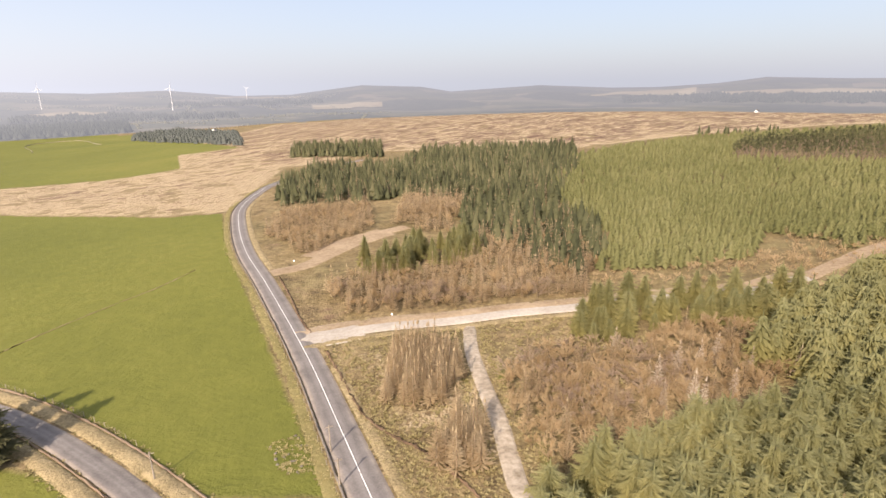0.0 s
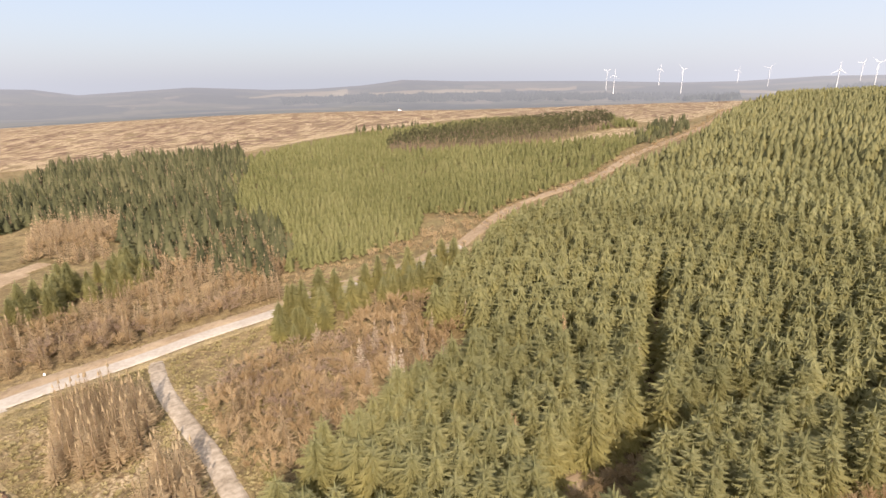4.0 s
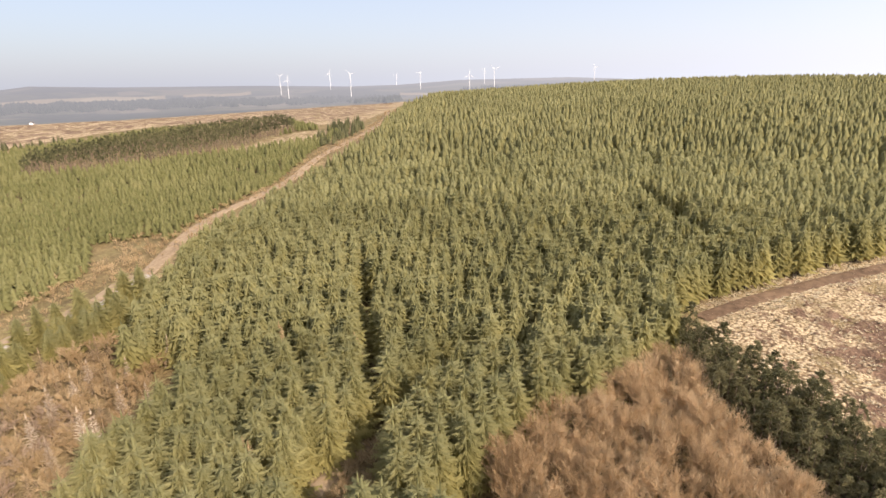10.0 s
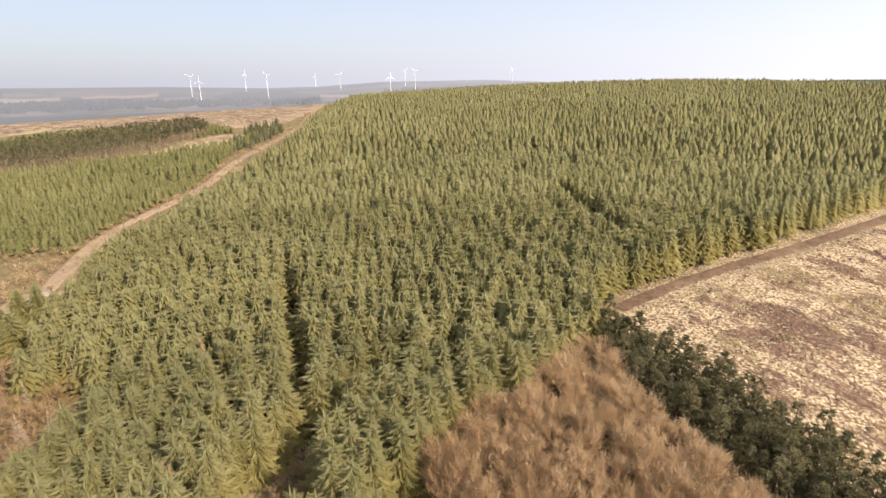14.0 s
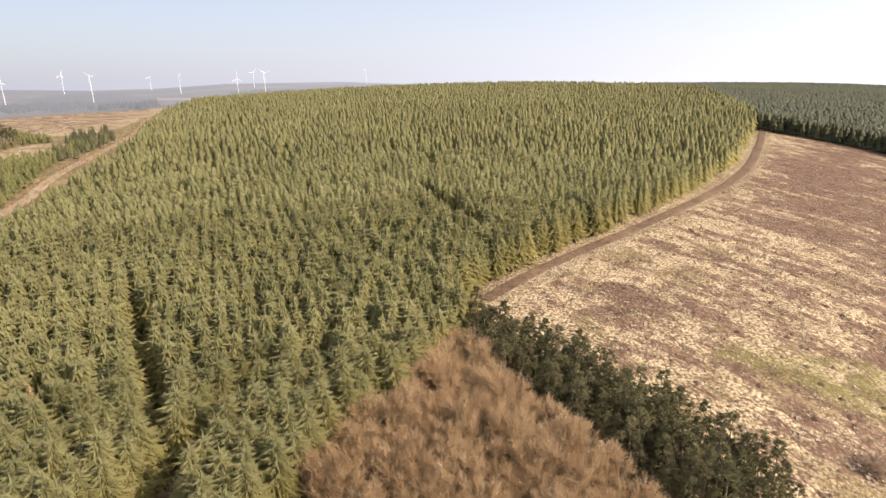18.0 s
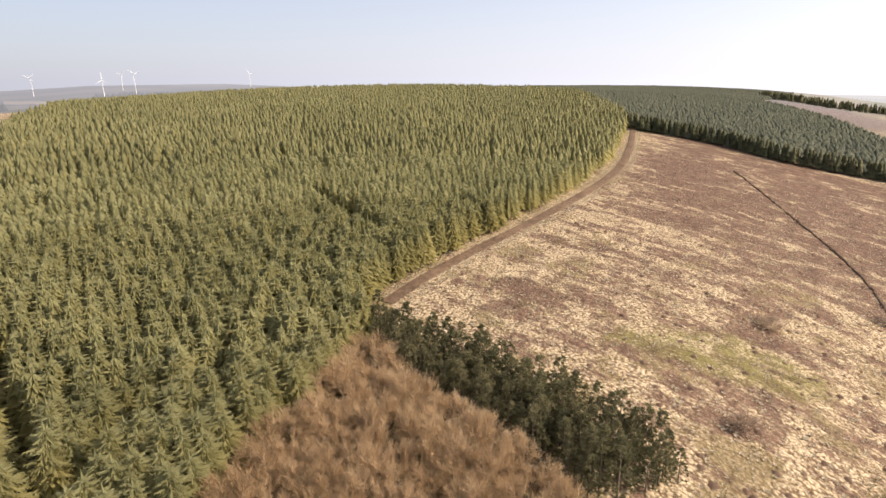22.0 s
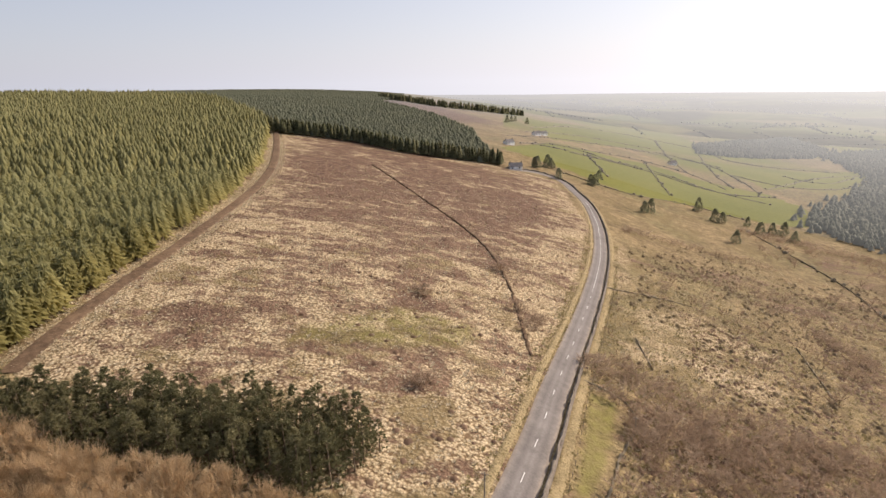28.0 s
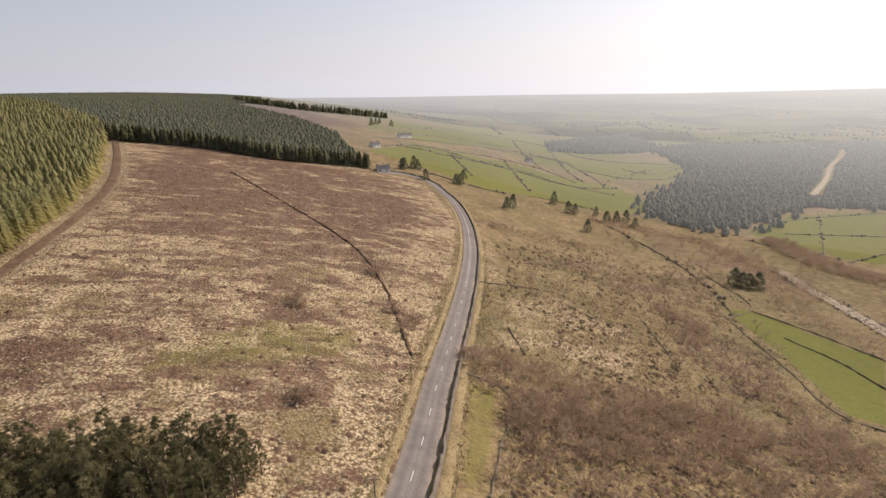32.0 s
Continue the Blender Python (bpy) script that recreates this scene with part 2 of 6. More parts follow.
def ground_material(name, far=False):
    m, t, p = nodes_of(name, 0.95)
    at = t.nodes.new("ShaderNodeAttribute")
    at.attribute_name = "cover"
    sp = t.nodes.new("ShaderNodeSeparateColor")
    t.links.new(at.outputs["Color"], sp.inputs["Color"])
    fine = noise_fac(t, 0.9, 5, 0.7)
    tuft = noise_fac(t, 0.22, 6, 0.7)
    patch = noise_fac(t, 0.035, 5, 0.65)
    streak = noise_fac(t, 0.045, 5, 0.65, (0.5, 1.3, 1), 55)
    wide = noise_fac(t, 0.006, 4, 0.6)
    # rough hill grass
    rough = ramp(t, calc(t, "ADD", calc(t, "MULTIPLY", tuft, 0.42), calc(t, "ADD", calc(t, "MULTIPLY", patch, 0.23), calc(t, "MULTIPLY", fine, 0.35))),
                 (0.38, (0.075, 0.05, 0.027)), (0.48, (0.185, 0.134, 0.068)), (0.57, (0.30, 0.222, 0.115)), (0.68, (0.41, 0.318, 0.18)))
    rough = mix(t, ramp(t, noise_fac(t, 0.016, 4, 0.6), (0.44, (0, 0, 0)), (0.60, (0.55, 0.55, 0.55))), rough,
                ramp(t, tuft, (0.35, (0.075, 0.062, 0.028)), (0.65, (0.20, 0.175, 0.075))))
    # grazed pasture
    pas = ramp(t, calc(t, "ADD", calc(t, "MULTIPLY", wide, 0.6), calc(t, "MULTIPLY", tuft, 0.4)),
               (0.3, (0.095, 0.104, 0.019)), (0.5, (0.136, 0.138, 0.027)), (0.7, (0.19, 0.173, 0.043)))
    # bleached moor grass with heather between
    geo = t.nodes.new("ShaderNodeNewGeometry")
    cell = nd(t, "ShaderNodeTexVoronoi", Scale=1.45, Randomness=1.0)
    t.links.new(geo.outputs["Position"], cell.inputs["Vector"])
    clump = calc(t, "SUBTRACT", calc(t, "ADD", 1.02, calc(t, "MULTIPLY", calc(t, "SUBTRACT", fine, 0.5), 0.9)), cell.outputs["Distance"])
    straw = ramp(t, clump, (0.30, (0.155, 0.10, 0.055)), (0.47, (0.325, 0.245, 0.142)), (0.62, (0.46, 0.362, 0.228)), (0.85, (0.555, 0.448, 0.295)))
    heath = ramp(t, calc(t, "ADD", calc(t, "MULTIPLY", tuft, 0.5), calc(t, "MULTIPLY", fine, 0.5)),
                 (0.33, (0.05, 0.028, 0.02)), (0.5, (0.13, 0.078, 0.05)), (0.66, (0.27, 0.175, 0.115)))

    def mask(ch, var, gain, amount):
        v = calc(t, "ADD", sp.outputs[ch], calc(t, "MULTIPLY", calc(t, "SUBTRACT", var, 0.5), amount))
        mr = t.nodes.new("ShaderNodeMapRange")
        mr.inputs["From Min"].default_value, mr.inputs["From Max"].default_value = 0.5 - gain, 0.5 + gain
        t.links.new(v, mr.inputs["Value"])
        return mr.outputs["Result"]
    thin = noise_fac(t, 0.14, 5, 0.7, (0.55, 1.3, 1), 40)
    mixed = calc(t, "ADD", calc(t, "MULTIPLY", streak, 0.3), calc(t, "ADD", calc(t, "MULTIPLY", thin, 0.45), calc(t, "MULTIPLY", tuft, 0.25)))
    c = mix(t, mask("Green", mixed, 0.11, 1.6), rough, straw)
    olive = ramp(t, fine, (0.35, (0.10, 0.07, 0.03)), (0.65, (0.24, 0.18, 0.085)))
    c = mix(t, ramp(t, noise_fac(t, 0.06, 4, 0.62), (0.53, (0, 0, 0)), (0.60, (0.75, 0.75, 0.75))), c, olive)
    c = mix(t, mask("Blue", mixed, 0.09, 3.6), c, heath)
    c = mix(t, mask("Red", tuft, 0.12, 0.5), c, pas)
    t.links.new(c, p.inputs["Base Color"])
    relief = calc(t, "ADD", calc(t, "MULTIPLY", tuft, 1.0), calc(t, "MULTIPLY", fine, 0.4))
    wild = calc(t, "SUBTRACT", 1.0, sp.outputs["Red"])
    bump(t, p, calc(t, "ADD", relief, calc(t, "MULTIPLY", calc(t, "MULTIPLY", clump, wild), 0.6)), 0.6, 0.8)
    # the valley copy gets haze mixed in as emission
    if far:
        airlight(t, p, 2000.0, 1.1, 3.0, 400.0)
    return m


def worn_asphalt():
    """Grey tarmac, darker where wheels run and dusty towards the edges."""
    m, t, p = nodes_of("worn_asphalt", 0.85)
    at = t.nodes.new("ShaderNodeAttribute")
    at.attribute_name = "tint"
    f, g, big = noise_fac(t, 3.0, 6), noise_fac(t, 0.35, 4), noise_fac(t, 0.08, 3)
    c = ramp(t, calc(t, "ADD", calc(t, "MULTIPLY", f, 0.45), calc(t, "ADD", calc(t, "MULTIPLY", g, 0.35), calc(t, "MULTIPLY", big, 0.3))),
             (0.38, (0.13, 0.115, 0.106)), (0.7, (0.235, 0.212, 0.195)))
    edge = calc(t, "ADD", at.outputs["Fac"], calc(t, "MULTIPLY", calc(t, "SUBTRACT", g, 0.5), 0.35))
    c = mix(t, 1.0, c, ramp(t, edge, (0.05, (0.92, 0.92, 0.92)), (0.2, (1.05, 1.05, 1.05)), (0.5, (0.8, 0.79, 0.79)), (0.78, (1.0, 0.99, 0.97)), (1.0, (1.35, 1.27, 1.15))), "MULTIPLY")
    t.links.new(c, p.inputs["Base Color"])
    bump(t, p, f, 0.2, 0.02)
    return m


M_GROUND = ground_material("open_land")
M_VALLEYLAND = ground_material("valley_land_airlight", True)
M_ASPHALT = worn_asphalt()
M_GRAVEL = plain("pale_gravel", (0.29, 0.25, 0.20), (0.46, 0.41, 0.35), 1.2, 0.95, 7, 0.5, 0.06)
M_STONY = plain("stony_path", (0.16, 0.125, 0.085), (0.48, 0.41, 0.325), 1.1, 0.95, 7, 0.7, 0.1)
M_RIDE = plain("ride_grass", (0.20, 0.14, 0.085), (0.37, 0.285, 0.19), 0.8, 0.95, 7, 0.8, 0.2)
M_SOIL = plain("churned_peat", (0.045, 0.027, 0.016), (0.20, 0.132, 0.082), 0.55, 0.95, 8, 1.0, 0.35)
M_STRAWBED = plain("stream_gravel", (0.17, 0.135, 0.092), (0.40, 0.33, 0.245), 0.7, 0.95, 7, 0.6, 0.2)
M_VERGE = plain("dry_verge_grass", (0.12, 0.092, 0.045), (0.40, 0.31, 0.17), 2.0, 0.95, 7, 1.0, 0.3)
M_FIELDEDGE = plain("field_edge_grass", (0.13, 0.115, 0.04), (0.29, 0.235, 0.10), 1.6, 0.95, 7, 0.8, 0.2)
M_PAINT = plain("road_paint", (0.62, 0.61, 0.58), (0.8, 0.79, 0.76), 5.0, 0.7)
M_NEEDLE = foliage("spruce_needles", (0.268, 0.249, 0.112), (0.352, 0.323, 0.151), (0.43, 0.386, 0.193), 0.52, 0.65, (1.03, 0.99, 0.84), (0.92, 0.97, 1.02))
M_YOUNG = foliage("young_pine_needles", (0.165, 0.165, 0.064), (0.22, 0.214, 0.088), (0.28, 0.264, 0.12), 0.45, 0.8)
M_PINE = foliage("dark_pine_needles", (0.085, 0.085, 0.043), (0.15, 0.142, 0.07), (0.235, 0.21, 0.108), 0.45)
M_LARCH = foliage("bare_larch_twigs", (0.34, 0.238, 0.128), (0.465, 0.338, 0.19), (0.59, 0.455, 0.285), 0.45)
M_LARCHTREE = foliage("bare_larch_branches", (0.30, 0.215, 0.12), (0.41, 0.305, 0.18), (0.52, 0.41, 0.26))
M_TWIG = foliage("bare_twigs", (0.335, 0.228, 0.125), (0.455, 0.322, 0.184), (0.585, 0.44, 0.275), 0.45)
M_SCRUB = foliage("scrub_twigs", (0.30, 0.215, 0.15), (0.40, 0.30, 0.215), (0.52, 0.41, 0.305), 0.5)
M_HEDGE = foliage("field_wall_scrub", (0.21, 0.175, 0.12), (0.29, 0.245, 0.175), (0.37, 0.315, 0.235))
M_TUFT = foliage("straw_tufts", (0.38, 0.31, 0.20), (0.58, 0.49, 0.34), (0.74, 0.65, 0.49))
M_DARKSPRUCE = foliage("dark_spruce_needles", (0.075, 0.08, 0.04), (0.135, 0.135, 0.066), (0.22, 0.20, 0.105))
M_RIDGE = foliage("ridge_spruce_needles", (0.145, 0.155, 0.105), (0.18, 0.19, 0.125), (0.215, 0.22, 0.145), 0.45, 0.5)
M_HEATHER = foliage("heather_clumps", (0.13, 0.08, 0.055), (0.21, 0.135, 0.09), (0.31, 0.21, 0.14))
M_MOSS = foliage("rough_green_tufts", (0.24, 0.195, 0.085), (0.34, 0.28, 0.135), (0.44, 0.37, 0.20))
M_GORSE = foliage("gorse_needles", (0.26, 0.20, 0.10), (0.36, 0.29, 0.155), (0.46, 0.38, 0.22))
M_SLOPEBUSH = foliage("slope_bush_twigs", (0.13, 0.095, 0.056), (0.20, 0.15, 0.086), (0.29, 0.22, 0.126))
M_PALEBARK = plain("pale_brown_bark", (0.20, 0.14, 0.088), (0.32, 0.235, 0.155), 4.0)
M_VALLEY2 = foliage("valley_conifer_needles", (0.19, 0.196, 0.128), (0.245, 0.25, 0.162), (0.31, 0.31, 0.205), 0.6)
M_DARKWOOD = foliage("dark_wood_needles", (0.115, 0.125, 0.112), (0.15, 0.16, 0.14), (0.19, 0.195, 0.165), 0.42, 0.6)
M_DEAD = foliage("dead_twigs", (0.46, 0.36, 0.26), (0.6, 0.49, 0.37), (0.72, 0.62, 0.49))
# valley trees and hedges: haze added as emission, growing beyond about 300 m
M_VALLEY = foliage("valley_wood_airlight", (0.075, 0.08, 0.05), (0.10, 0.104, 0.064), (0.13, 0.128, 0.082), 0, 0.6)
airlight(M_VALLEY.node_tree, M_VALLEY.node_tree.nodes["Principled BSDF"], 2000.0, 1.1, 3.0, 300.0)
M_VALLEYHEDGE = foliage("valley_hedge_airlight", (0.12, 0.10, 0.065), (0.17, 0.14, 0.095), (0.23, 0.19, 0.13), 0)
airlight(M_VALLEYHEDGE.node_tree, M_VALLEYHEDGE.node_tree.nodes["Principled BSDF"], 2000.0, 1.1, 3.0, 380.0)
M_BARK = plain("grey_brown_bark", (0.10, 0.07, 0.05), (0.24, 0.18, 0.13), 4.0)
M_WHITE = plain("white_paint", (0.72, 0.72, 0.72), (0.82, 0.82, 0.81), 0.6, 0.45)
M_TOWER = plain("pale_grey_steel", (0.5, 0.5, 0.51), (0.6, 0.6, 0.6), 0.3, 0.5)
M_STONE = plain("field_stone", (0.10, 0.085, 0.068), (0.24, 0.205, 0.17), 2.0, 0.95, 6, 0.6, 0.1)
M_POST = plain("weathered_timber", (0.17, 0.135, 0.10), (0.34, 0.29, 0.23), 6.0)
M_SLATE = plain("slate_roof", (0.07, 0.07, 0.075), (0.15, 0.145, 0.15), 2.0, 0.7)

rng = np.random.default_rng(11)


# ---- mesh helpers ----
def mesh_from(name, v, f, mats, midx=None, tint=None, smooth=False, up=None):
    """Triangles or quads from arrays into one mesh."""
    v, f = np.asarray(v, np.float32), np.asarray(f, np.int32)
    me = bpy.data.meshes.new(name)
    n, k = f.shape
    me.vertices.add(len(v))
    me.vertices.foreach_set("co", v.ravel())
    me.loops.add(n * k)
    me.loops.foreach_set("vertex_index", f.ravel())
    me.polygons.add(n)
    me.polygons.foreach_set("loop_start", np.arange(0, n * k, k, dtype=np.int32))
    for m in mats:
        me.materials.append(m)
    if midx is not None:
        me.polygons.foreach_set("material_index", np.asarray(midx, np.int32))
    if smooth:
        me.polygons.foreach_set("use_smooth", np.ones(n, bool))
    if tint is not None:
        at = me.attributes.new("tint", "FLOAT", "POINT")
        at.data.foreach_set("value", np.asarray(tint, np.float32))
    if up is not None:
        at = me.attributes.new("up", "FLOAT", "POINT")
        at.data.foreach_set("value", np.asarray(up, np.float32))
    me.update(calc_edges=True)
    return me


def part(name, bm, material, parent, label=""):
    me = bpy.data.meshes.new(name)
    bm.to_mesh(me)
    bm.free()
    me.materials.append(material)
    ob = new(name, me)
    ob.parent = parent
    if label:
        ob["label"] = label
    return ob


def inside(x, y, poly):
    """Which points lie in a polygon of the plan."""
    x, y = np.asarray(x, float), np.asarray(y, float)
    r = np.zeros(x.shape, bool)
    for (x1, y1), (x2, y2) in zip(poly, poly[1:] + poly[:1]):
        if y1 == y2:
            continue
        r ^= ((y1 > y) != (y2 > y)) & (x < (x2 - x1) * (y - y1) / (y2 - y1) + x1)
    return r


def near_line(x, y, line):
    """Distance from points to an open polyline of the plan."""
    x, y = np.asarray(x, float), np.asarray(y, float)
    d = np.full(x.shape, 1e9)
    for (x1, y1), (x2, y2) in zip(line, line[1:]):
        dx, dy = x2 - x1, y2 - y1
        s = np.clip(((x - x1) * dx + (y - y1) * dy) / max(dx * dx + dy * dy, 1e-9), 0, 1)
        d = np.minimum(d, np.hypot(x - x1 - s * dx, y - y1 - s * dy))
    return d


def soft_in(x, y, poly, width):
    """1 inside a polygon, 0 outside, with a soft border."""
    d = near_line(x, y, poly + poly[:1])
    return np.clip(0.5 + np.where(inside(x, y, poly), d, -d) / width, 0, 1)


def glide(pts, step):
    """A smooth line through plan points, in even steps."""
    p = np.array(pts, float)
    way = np.gradient(p, axis=0)
    seg = np.diff(p, axis=0)
    seg /= np.linalg.norm(seg, axis=1)[:, None] + 1e-9
    way[1:-1] = seg[:-1] + seg[1:]
    way[0], way[-1] = seg[0], seg[-1]
    way /= np.linalg.norm(way, axis=1)[:, None] + 1e-9
    out = []
    for i in range(len(p) - 1):
        ln = np.hypot(*(p[i + 1] - p[i]))
        n = max(2, int(ln / step))
        s = np.arange(n)[:, None] / n
        h1, h2 = 2 * s ** 3 - 3 * s ** 2 + 1, s ** 3 - 2 * s ** 2 + s
        h3, h4 = -2 * s ** 3 + 3 * s ** 2, s ** 3 - s ** 2
        out.append(h1 * p[i] + h2 * way[i] * ln + h3 * p[i + 1] + h4 * way[i + 1] * ln)
    return np.vstack(out + [p[-1:]])


# ---- plan ----
MAIN_ROAD = [(-66, 445), (-92, 412), (-105, 381), (-112, 356), (-112, 320), (-107, 280), (-94, 241), (-74, 194), (-57, 162), (-30.4, 108.8), (-18.0, 81.0), (-11.0, 65.0), (13, 13), (40.1, -56.3), (47.8, -74.4), (55.7, -91.8), (62.7, -108.0), (96, -186), (116, -228), (129, -252), (144, -277), (176, -320), (197, -340), (222, -361), (240, -361), (255, -339)]
LANE = [(-420, 230), (-190, 130), (-85.2, 89.7), (-80.0, 87.1), (-67.9, 80.4), (-53.4, 71.1), (-45.6, 65.6), (6, 26)]
FOREST_ROAD = [(-35.4, 119.4), (-26.5, 123.6), (-14.0, 127.2), (2.1, 129.5), (17.3, 132.4), (34.1, 133.7), (56.2, 136.3), (88, 138), (88, 138), (104, 145)]
RIDE = [(104, 145), (146, 168), (217, 183), (282, 210), (415, 247), (561, 309)]
SPUR = [(-58, 171), (-48, 178), (-40, 197), (-31, 212), (-16, 226)]
PATH = [(6.4, 125.5), (6.3, 112.2), (8.2, 94.6), (9.8, 82.8), (10.4, 71.9), (11.5, 64.0), (25, 50)]
PEAT_TRACK = [(126.1, -7.8), (140.5, -20.1), (157, -37), (176, -58), (214, -96), (275, -148), (331, -184), (417, -234)]
DITCH = [(281, -225), (224, -203), (154, -176), (129, -161), (102, -138), (69.7, -103.5)]

PASTURES = [
    [(-38.5, 65.8), (-49.4, 73.5), (-66.5, 85.9), (-73.2, 88.1), (-90.9, 96.8), (-300, 190), (-400, 420), (-266, 317), (-145, 271), (-114, 272), (-88, 211), (-65, 163), (-44.2, 121.1), (-32.5, 96.7), (-23.8, 79.5), (-16.6, 65.2)],
    [(-372, 449), (-291, 459), (-240, 494), (-310, 636), (-237, 652), (-467, 942), (-671, 1184), (-1023, 1276), (-1500, 1200), (-800, 600)],
    [(-64.4, 71.4), (-52.8, 65.8), (-20, 40), (-90, 40), (-72.1, 73.1)],
    [(55.3, -104.2), (46.0, -109.8), (35.2, -81.8), (30.3, -66.8), (35.1, -61.4)],
    [(334, -427), (361, -568), (271, -642), (147, -666), (100, -625), (84, -535), (119, -500), (165, -473), (198, -420), (276, -423)],
    [(3, -299), (-10, -312), (-62, -277), (-49, -199), (-39, -200), (-23, -251)],
    [(-3, -539), (-42, -650), (-131, -724), (-95, -485), (-66, -492)],
    [(232, -813), (90, -1064), (97, -896), (156, -704)],
    [(276, -1464), (60, -1900), (-310, -1928), (-249, -1514), (153, -1345)],
    [(583, -807), (626, -1474), (335, -1085), (356, -753), (383, -603)],
]
NORTH_ROUGH = [(-30.8, 117.4), (-12.2, 123.0), (31.4, 128.3), (53.6, 111.9), (20.7, 80.1), (13.1, 63.9), (-5.8, 64.9)]
SLOPE_GRASS = [(90, -180), (65, -223), (15, -207), (13, -157), (37.2, -131.1), (63.0, -122.9)]
STRAW = [
    [(-270, 321), (-147, 274), (-113, 274), (-120, 364), (-127, 429), (-249, 628), (-307, 629), (-239, 493), (-291, 459), (-372, 449), (-800, 600), (-420, 420)],
    [(-339, 679), (-127, 429), (-52, 492), (111, 450), (237, 512), (460, 570), (418, 383), (457, 285), (584, 321), (980, 480), (1250, 500), (1500, 750), (900, 1300), (100, 1500), (-400, 1300)],
    [(130.8, -9.3), (401, -220), (403, -312), (255, -339), (220, -353), (145, -268), (98, -175), (65.9, -98.1), (42.1, -53.1), (60.7, -28.8), (88.8, -1.0)],
    [(124.2, -9.1), (416, -230), (389, -240), (177, -89), (112.4, -43.1), (114.9, -29.7)],
]
HEATH = [
    ([(175, -62), (400, -225), (403, -312), (255, -339), (220, -353), (145, -268), (98, -175), (89.3, -114.6), (145, -124)], 0.66),
    ([(130.8, -9.3), (400, -225), (220, -353), (145, -268), (98, -175), (65.9, -98.1), (42.1, -53.1), (60.7, -28.8), (88.8, -1.0)], 0.50),
    (STRAW[1], 0.47), (STRAW[0], 0.3), ([(950, -700), (700, -560), (500, -560), (500, -640), (690, -720), (960, -790)], 1.0),
] + [(p, 0.56) for p in (
    [(45.6, -110.5), (25, -150), (2, -162), (-44, -176), (-38.5, -143.4), (28.1, -69.3), (37.3, -85.2)],
    [(36, -271), (-21, -241), (-22, -191), (-5, -181), (15, -207)],
    [(103, -231), (89, -299), (15, -351), (-3, -292), (36, -271), (78, -262)],
    [(101, -428), (20, -474), (-59, -420), (-25, -366), (17, -381)],
    [(-67, 200), (-38, 152), (-32.2, 123.8), (-52, 162)])]
HEATH.append(([(52.6, -48.3), (62.8, -71.7), (70.9, -94.5), (74.3, -115.3), (63.0, -108.3), (47.1, -72.1), (41.7, -56.8)], 0.74))
GREENISH = [[(111.8, -63.6), (106.8, -83.3), (95.6, -107.1), (80.9, -96.2), (86.0, -69.8), (100.9, -58.9)], [(113.8, -60.2), (111.9, -95.4), (83.0, -111.7), (71.7, -90.0), (75.0, -76.1), (103.3, -38.4)]]

MOSSY = [[(10.1, 106.3), (13.4, 105.4), (13.7, 95.1), (10.4, 94.0)], [(15.0, 78.2), (17.6, 76.4), (17.1, 67.4), (14.1, 67.7)], [(2.4, 111.2), (4.6, 110.2), (5.4, 94.9), (2.9, 97.4)]]

SPRUCE_STAND = [(20, 14), (10.6, 52.0), (12.1, 56.6), (15.8, 62.1), (30.8, 66.2), (48.7, 73.8), (62.4, 75.9), (66.5, 79.2), (66.7, 91.1), (62.1, 96.8), (76.4, 110.1), (88.6, 119.1), (82.1, 113.5), (117, 135), (179, 149), (261, 174), (330, 197), (436, 240), (950, 420), (1050, 150), (950, -180), (760, -330), (437, -239), (390, -211), (267, -137), (192, -69), (150, -22), (136.1, -9.9), (128.8, -3.1), (104.5, -2.1), (82.7, 10.4), (69.3, 19.0), (56.4, 23.1), (50.4, 26.1), (38, 10)]
SPRUCE_GAPS = [
    [(63.5, 42.5), (59.5, 36.8), (53.0, 32.0), (46.0, 28.0), (38.0, 33.0), (45.0, 43.5), (48.0, 45.0)],
]
SPRUCE_RIDES = [([(110.4, 71.5), (85.2, 55.0), (70.0, 45.0), (62.0, 40.0)], 2.3), ([(59.0, 38.5), (66.0, 38.0), (76.0, 35.8), (84.0, 33.5)], 2.5),
                ([(208, 13), (196, 8), (185, 0), (172, -3), (162, -7)], 3.6), ([(70, 62), (66, 57)], 1.8)]
# wind-thrown holes in the canopy
SPRUCE_HOLES = [(206.3, 105.1, 3.5), (209, 109, 2.5), (218.5, 95.4, 3.5), (226.6, 80.3, 3.5), (404, 61, 6), (410.7, 24.9, 6), (245.3, 5.6, 4), (250, 10, 3), (462, -121, 7), (308, -140, 5),
                (205, 57, 3), (137.4, 61.1, 2.6), (154.6, 19.3, 2.8), (90.0, 26.6, 2.4), (230, -20.7, 3.4), (191, -65.7, 2.8), (133.7, 21.4, 2.4), (112, 44, 2.2), (168, 78, 2.8), (262, 60, 4)]
FAR_FOREST = [(420, -230), (362, -272), (320, -287), (286, -325), (266, -346), (359, -427), (429, -499), (545, -562), (761, -630), (1100, -1000), (1400, -500), (1100, -150), (760, -330)]
RIDGE_ROW = [(950, -796), (800, -749), (692, -753), (667, -924)]
PLANTATION = [(46, 157), (64, 197), (54, 288), (98, 394), (160, 442), (230, 475), (388, 479), (461, 373), (377, 257), (284, 221), (214, 181), (145, 166), (114, 169), (78, 157), (48, 161)]
PINE_BLOCK = [(186, 355), (246, 310), (308, 300), (401, 320), (468, 391), (329, 431), (230, 412)]
CLEARED = [(256, 301), (291, 284), (351, 253), (415, 291), (394, 314)]
